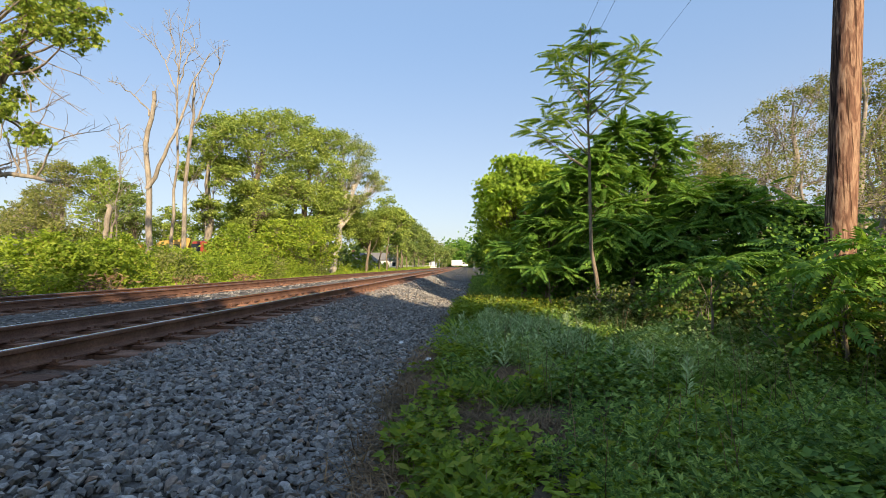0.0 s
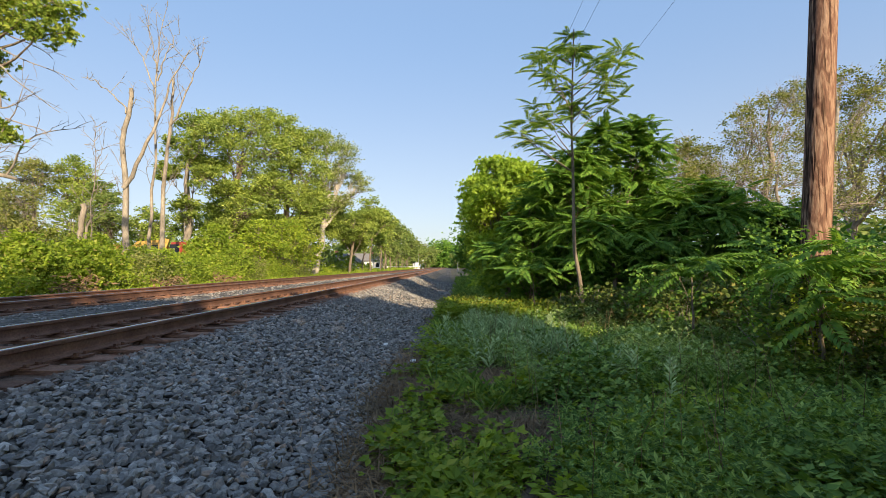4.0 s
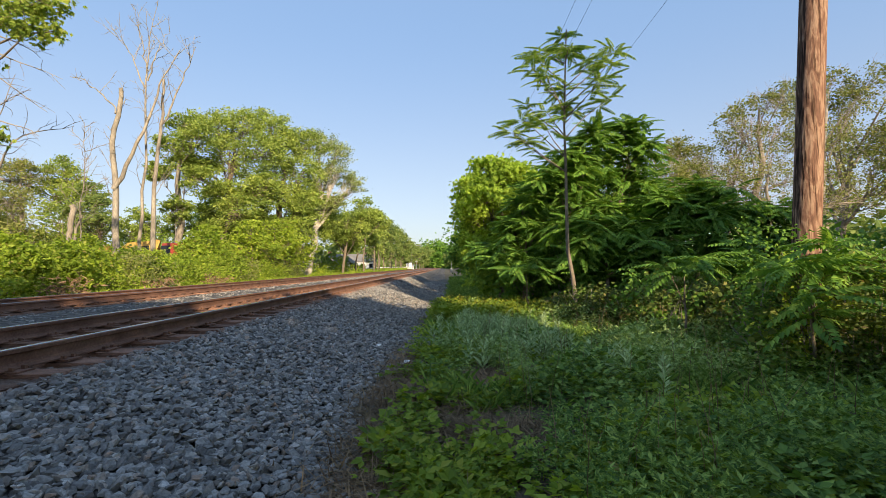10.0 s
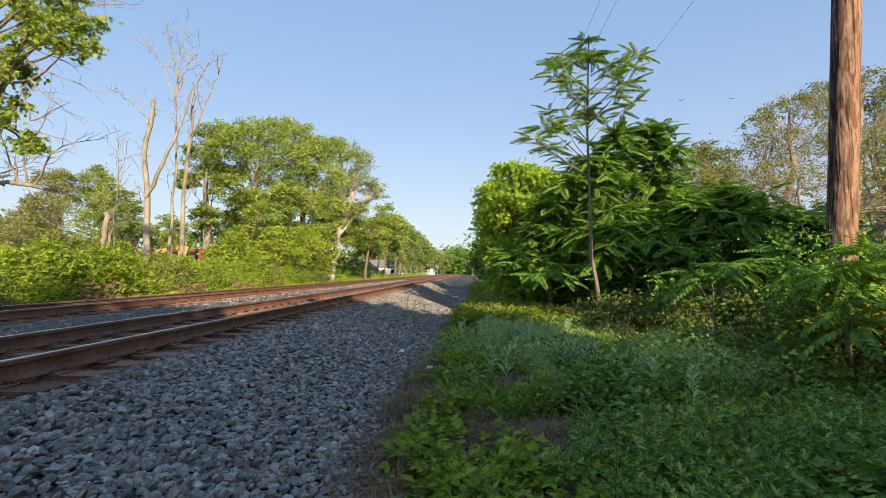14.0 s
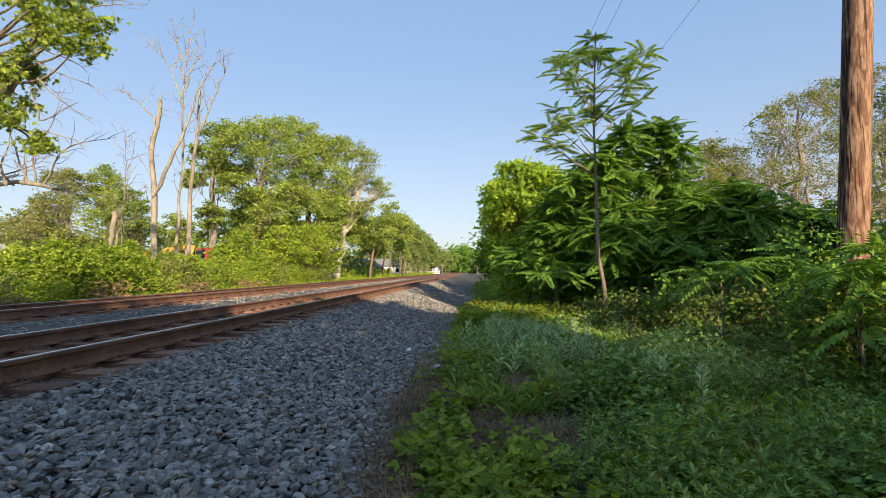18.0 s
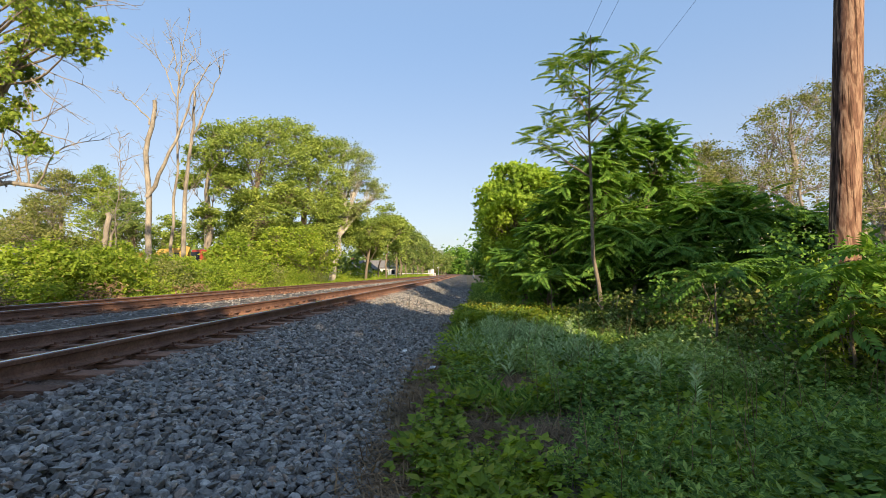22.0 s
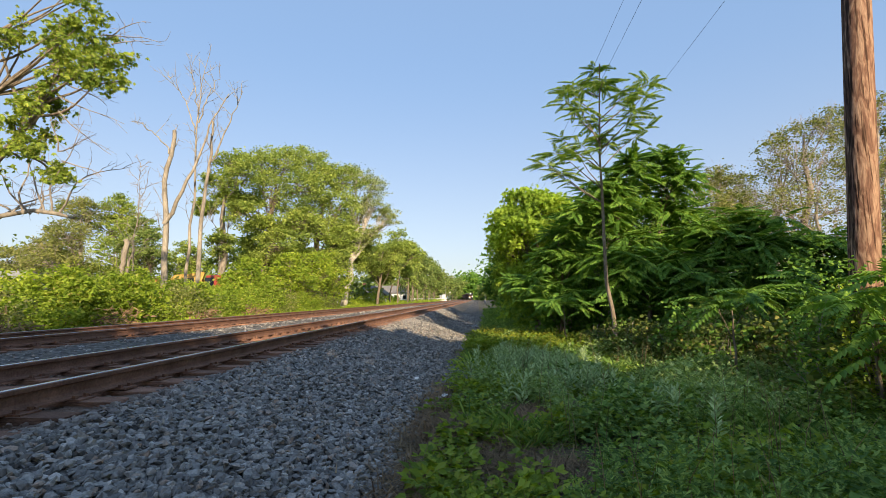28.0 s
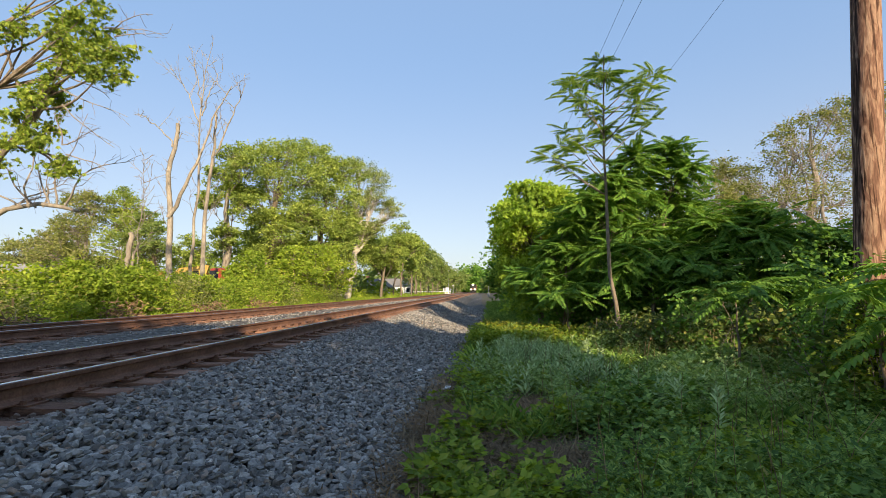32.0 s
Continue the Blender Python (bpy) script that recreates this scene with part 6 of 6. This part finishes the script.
house(-24.4, 92, 0, 7.0, 6, 2.3, 1.3, "white house with a grey roof behind the trees")
house(-19.8, 92, 90, 5, 3.2, 2.0, 1.3, "small white gabled house behind the trees")
house(-26, 140, 10, 10, 7, 3, 2, "distant white house with a grey roof")


# ---- yard machines and trailer behind the brush ----
def excavator(x, y, turn):
    ob = thing("excavator", "yellow excavator parked behind the brush", "excavator", at=(x, y, 0.45), turn=turn)
    for s in (-1, 1):
        part("crawler", prism([(-1.6, 0), (1.6, 0), (1.9, 0.4), (1.6, 0.8), (-1.6, 0.8), (-1.9, 0.4)], s * 1.1 - 0.25, s * 1.1 + 0.25), M_BLACK, ob)
    part("house", box((-1.2, -1.8, 0.85), (1.2, 1.4, 1.9), 0.12), M_YELLOW, ob)
    cab = part("cab", box((-1.2, 0.1, 1.9), (-0.2, 1.4, 3.1), 0.08), M_YELLOW, ob)
    part("window", box((-1.22, 0.25, 2.2), (-0.18, 1.42, 2.95), 0.02), M_GLASS, cab)
    part("boom", prism([(1.2, 1.6), (3.2, 3.3), (5.4, 3.5), (5.4, 3.25), (3.4, 2.95), (1.7, 1.4)], -0.2, 0.2), M_YELLOW, ob)
    part("stick", prism([(5.2, 3.6), (5.6, 3.5), (5.0, 1.6), (4.7, 1.7)], -0.15, 0.15), M_YELLOW, ob)
    part("bucket", prism([(4.6, 1.8), (5.2, 1.6), (4.9, 0.8), (4.2, 0.9), (4.1, 1.4)], -0.45, 0.45), M_GREY, ob)


def loader(x, y, turn, paint, label):
    ob = thing("loader", label, "loader", at=(x, y, 0.45), turn=turn)
    part("body", box((-0.9, -2.2, 0.8), (0.9, 0.6, 1.9), 0.12), paint, ob)
    cab = part("cab", box((-0.8, -0.6, 1.9), (0.8, 0.6, 3.2), 0.1), paint, ob)
    part("window", box((-0.83, -0.4, 2.15), (0.83, 0.63, 3.0), 0.02), M_GLASS, cab)
    for s in (-1, 1):
        for yy in (-1.6, 1.3):
            wheel = part("wheel", disc(0.7, 0.5, "x", (s * 1.05, yy, 0.7)), M_RUBBER, ob)
            part("hub", disc(0.35, 0.54, "x", (s * 1.05, yy, 0.7)), paint, wheel)
        part("arm", prism([(0.4, 1.6), (2.6, 2.6), (2.7, 2.3), (0.6, 1.2)], s * 0.7 - 0.1, s * 0.7 + 0.1), paint, ob)
    part("bucket", prism([(2.5, 2.0), (3.5, 2.1), (3.3, 2.9), (2.6, 2.9)], -1.2, 1.2), M_YELLOW, ob)


excavator(-29.5, 38, -75)
loader(-22.3, 38.5, 70, M_RED, "red loader with a yellow bucket behind the brush")
loader(-25.2, 39.5, 100, M_YELLOW, "yellow loader parked behind the dead trees")
trailer = thing("box_trailer", "white box trailer with printed panels behind the brush", "trailer", at=(-45.0, 41, 0.45), turn=4)
part("body", box((-5, -1.2, 1.1), (3.2, 1.2, 3.9), 0.05), M_GREY, trailer)
part("panel", box((-0.4, -1.235, 1.7), (2.6, -1.205, 3.5), 0.005), M_GREY, trailer, "grey printed panel")
part("panel", box((0.2, -1.25, 2.7), (1.7, -1.24, 3.3)), M_YELLOW, trailer, "yellow printed panel")
sign = part("panel", box((0.2, -1.25, 1.75), (2.4, -1.24, 2.3)), M_WHITE, trailer, "white panel with blue print")
for k in range(7):
    part("print_bar", box((0.32 + 0.29 * k, -1.262, 1.92), (0.54 + 0.29 * k, -1.255, 2.14)), M_BLUE, sign)
for xx in (-4.2, -3.1, 1.8, 2.7):
    for s in (-1, 1):
        part("wheel", disc(0.5, 0.3, "x", (0, 0, 0)), M_RUBBER, trailer).matrix_basis = pose(xx, s * 0.95, 0.5, 0, 0, 90)

# ---- distant woods ----
def far_wood(name, x0, x1, y0, y1, h, n, seed, leaf=0.9, leaf_m=None):
    rng = np.random.default_rng(seed)
    bag = Bag()
    for k in range(n):
        cx, cy = rng.uniform(x0, x1), rng.uniform(y0, y1)
        hh = h * rng.uniform(0.7, 1.15)
        pts = dome_points(rng, 170, hh * 0.34, hh * 0.34, hh, 0.6) + np.array([cx, cy, 0.3])
        add_leaves(bag, rng, pts, leaf * 1.5, "leaf", 0.4)
    return tagged(part(name, bag, leaf_m or M_FARLEAF), "distant green woods along the horizon", "woods", kind="stuff")


far_wood("distant_wood", -130, -48, 62, 120, 10, 70, 1, 0.7)
far_wood("distant_wood", -48, -17, 62, 88, 8, 26, 9, 0.6)
far_wood("distant_wood", -120, -18, 225, 330, 13, 90, 2, 1.1)
far_wood("distant_wood", -20, 40, 440, 500, 24, 80, 3, 2.2, M_AIL)
far_wood("distant_wood", 4, 60, 310, 400, 19, 60, 4, 1.8, M_AIL)
far_wood("distant_wood", -110, -45, 400, 470, 20, 40, 8, 1.6)
far_wood("distant_wood", 14, 120, 70, 300, 12, 110, 5, 0.9)
far_wood("distant_wood", 34, 90, -20, 60, 11, 60, 6, 0.6)


# ---- things that move ----
def box_truck():
    ob = thing("box_truck", "white box truck driving over the far crossing", "truck")
    part("cargo_box", box((-1.15, -3.4, 0.85), (1.15, 1.2, 3.2), 0.05), M_WHITE, ob)
    cab = part("cab", prism([(1.3, 0.6), (3.6, 0.6), (3.6, 1.35), (2.6, 1.5), (2.1, 2.3), (1.3, 2.3)], -1.0, 1.0), M_WHITE, ob)
    part("windscreen", prism([(2.68, 1.52), (2.62, 1.46), (2.1, 2.2), (2.16, 2.26)], -0.85, 0.85), M_GLASS, cab)
    for s in (-1, 1):
        part("side_window", box((s * 1.0 - 0.01, 1.45, 1.5), (s * 1.0 + 0.01, 2.25, 2.1)), M_GLASS, cab)
        part("headlight", box((s * 0.75 - 0.15, 3.6, 0.95), (s * 0.75 + 0.15, 3.64, 1.15)), M_GREY, cab)
    part("chassis", box((-0.9, -3.3, 0.55), (0.9, 3.4, 0.84), 0.03), M_BLACK, ob)
    wheels = []
    for s in (-1, 1):
        for yy in (-2.2, 2.6):
            w = part("wheel", disc(0.42, 0.28, "x"), M_RUBBER, ob)
            part("hub", disc(0.2, 0.3, "x"), M_GREY, w)
            wheels.append((w, s * 0.9, yy))
    return ob, wheels


def bogie(ob, y, axles, material):
    part("bogie_frame", box((-1.1, y - axles * 0.75, 0.35), (1.1, y + axles * 0.75, 0.85), 0.05), material, ob)
    for k in range(axles):
        yy = y + (k - (axles - 1) / 2) * 1.5
        for s in (-1, 1):
            part("wheel", disc(0.5, 0.13, "x", (s * 0.75, yy, 0.5)), M_RUST, ob)


def locomotive():
    ob = thing("locomotive", "dark diesel locomotive with lit headlights", "locomotive")
    part("frame", box((-1.5, -10.5, 0.9), (1.5, 10.5, 1.4), 0.05), M_BLACK, ob)
    part("long_hood", box((-1.0, -9.5, 1.4), (1.0, 5.0, 4.3), 0.12), M_BLACK, ob)
    cab = part("cab", box((-1.5, 5.0, 1.4), (1.5, 7.8, 4.6), 0.15), M_BLACK, ob)
    nose = part("nose", box((-1.0, 7.8, 1.4), (1.0, 9.8, 3.1), 0.2), M_BLACK, ob)
    part("stripe", box((-0.9, 9.8, 2.1), (0.9, 9.82, 2.2), 0.005), M_ORANGE, nose, "orange nose stripe")
    for s in (-1, 1):
        part("windscreen", box((s * 0.8 - 0.5, 7.8, 3.35), (s * 0.8 + 0.5, 7.83, 4.1), 0.01), M_GLASS, cab)
        part("headlight", disc(0.2, 0.1, "y", (s * 0.22, 7.86, 4.35)), M_LAMP, ob, "glowing headlight")
        part("ditch_light", disc(0.16, 0.1, "y", (s * 1.0, 10.35, 1.7)), M_LAMP, ob, "glowing ditch light")
        part("handrail", box((s * 1.42 - 0.02, -9.8, 2.3), (s * 1.42 + 0.02, 5.0, 2.34)), M_GREY, ob)
    part("front_step", box((-1.5, 9.9, 0.6), (1.5, 10.5, 1.4), 0.04), M_BLACK, ob)
    part("plow", prism([(10.4, 0.1), (10.9, 0.1), (10.5, 0.9), (10.4, 0.9)], -1.35, 1.35), M_BLACK, ob)
    part("coupler", box((-0.2, 10.5, 0.75), (0.2, 11.0, 1.05), 0.05), M_RUST, ob)
    part("fuel_tank", box((-1.3, -2.2, 0.25), (1.3, 2.2, 0.9), 0.12), M_BLACK, ob)
    bogie(ob, 6.5, 3, M_BLACK)
    bogie(ob, -6.5, 3, M_BLACK)
    return ob


def freight_car():
    ob = thing("freight_car", "dark oxide-red covered freight car behind the locomotive", "freight car", "freight cars")
    part("body", box((-1.5, -8, 1.1), (1.5, 8, 4.4), 0.1), M_BROWN, ob)
    part("roof", prism([(-1.55, 4.4), (1.55, 4.4), (1.0, 4.65), (-1.0, 4.65)], -8.05, 8.05, "y"), M_GREY, ob)
    for s in (-1, 1):
        for k in range(9):
            part("rib", box((s * 1.53 - 0.03, -7.6 + 1.9 * k - 0.06, 1.15), (s * 1.53 + 0.03, -7.6 + 1.9 * k + 0.06, 4.35)), M_BROWN, ob)
    bogie(ob, 5.6, 2, M_BLACK)
    bogie(ob, -5.6, 2, M_BLACK)
    return ob


def bird():
    ob = thing("bird", "dark bird gliding over the wood", "bird", "flying birds")
    body = Bag()
    tube(body, [(0, -0.14, 0), (0, -0.08, 0), (0, 0.03, 0.006), (0, 0.11, 0.013), (0, 0.16, 0.006)], [0.01, 0.034, 0.043, 0.027, 0.006], 8)
    part("body", body, M_BLACK, ob, smooth=True)
    tail = Bag()
    tail.add([(-0.02, -0.1, 0), (0.02, -0.1, 0), (0.045, -0.22, 0), (-0.045, -0.22, 0), (-0.02, -0.1, 0.007), (0.02, -0.1, 0.007), (0.045, -0.22, 0.004), (-0.045, -0.22, 0.004)], [(0, 1, 2, 3), (7, 6, 5, 4), (0, 4, 5, 1), (1, 5, 6, 2), (2, 6, 7, 3), (3, 7, 4, 0)])
    part("tail", tail, M_BLACK, ob)
    wings = []
    for s in (-1, 1):
        w = Bag()
        out = [(0, 0.055), (0.15, 0.075), (0.3, 0.025), (0.34, -0.012), (0.27, -0.055), (0.14, -0.065), (0, -0.065)]
        v = [(s * a, b, 0.0) for a, b in out] + [(s * a, b, 0.012) for a, b in out]
        w.add(v, [(0, 1, 5, 6), (1, 2, 4, 5), (7, 13, 12, 8), (8, 12, 11, 9)])
        w.add([v[2], v[3], v[4]], [(0, 1, 2)])
        w.add([v[9], v[10], v[11]], [(0, 1, 2)])
        w.add(v, [(k, (k + 1) % 7, 7 + (k + 1) % 7, 7 + k) for k in range(7)])
        wings.append((part("wing", w, M_BLACK, ob), s))
    return ob, wings


LINE_Y = np.linspace(0, 1400, 1401)
LINE_S = np.concatenate([[0], np.cumsum(np.hypot(1.0, np.diff(bend(LINE_Y))))])


def on_line(run):
    """The pose of a vehicle on the near track, so many metres along it, heading back down the line."""
    y = float(np.interp(run, LINE_S, LINE_Y))
    a = math.degrees(math.atan2(float(bend(y + 1) - bend(y - 1)), 2.0))
    return pose(X1 + float(bend(y)), y, RAIL_TOP, 0, 0, 180 - a)


def motions():
    ob, wheels = box_truck()
    rows = [(0, -3.3), (0.5, -0.6), (1.0, 2.0), (1.5, 5.0), (2.0, 8.5), (3.0, 16), (8.0, 70), (32.0, 75)]
    top = lambda x: float(np.interp(x, rx, rz)) + 0.004
    walk(ob, [(t, pose(x, ROAD_Y + 1.0, top(x), 0, 0, -90)) for t, x in rows])
    for w, wx, wy in wheels:
        walk(w, [(0.1 * k, pose(wx, wy, 0.42, -70 * k)) for k in range(30)] + [(3.0, pose(wx, wy, 0.42, -70 * 30)), (32.0, pose(wx, wy, 0.42, -70 * 30))])
    train = [(locomotive(), 0.0)] + [(freight_car(), 20.0 + 17.6 * k) for k in range(4)]
    for ob, back in train:
        walk(ob, [(t, on_line(258 + 18.0 * (32 - t) + back)) for t in range(0, 33)])
    for track_rows, phase in (
        ([(0, -60, -160, 20), (12.0, 8.0, 2, 7.5), (12.8, 11.32, 18, 11.09), (13.0, 13.45, 23, 12.72), (13.2, 15.41, 28, 14.12), (13.5, 17.87, 35, 15.92), (14.0, 23.29, 50, 19.79), (15.0, 34, 80, 22), (17.0, 60, 150, 14), (32.0, 300, 700, 12)], 0),
        ([(0, -40, -160, 20), (12.0, 12.0, 2, 7.5), (12.8, 16.4, 20, 12.2), (13.0, 18.33, 24, 13.35), (13.2, 20.16, 28, 14.37), (13.5, 22.97, 35, 16.12), (14.0, 28.53, 50, 19.85), (15.0, 40, 80, 22), (17.0, 66, 150, 14), (32.0, 310, 700, 12)], 1),
    ):
        ob, wings = bird()
        walk(ob, [(t, pose(x, y, z, 8, 0, -22)) for t, x, y, z in track_rows])
        for w, s in wings:
            beat = [(0, 5), (12.0, 10), (12.6, 30), (12.8, -35), (13.0, 40), (13.2, 4), (13.5, -6), (14.0, 4), (15.0, 10), (32.0, 5)]
            walk(w, [(t, pose(0, 0, 0, 0, -s * a, 0)) for t, a in beat])


motions()
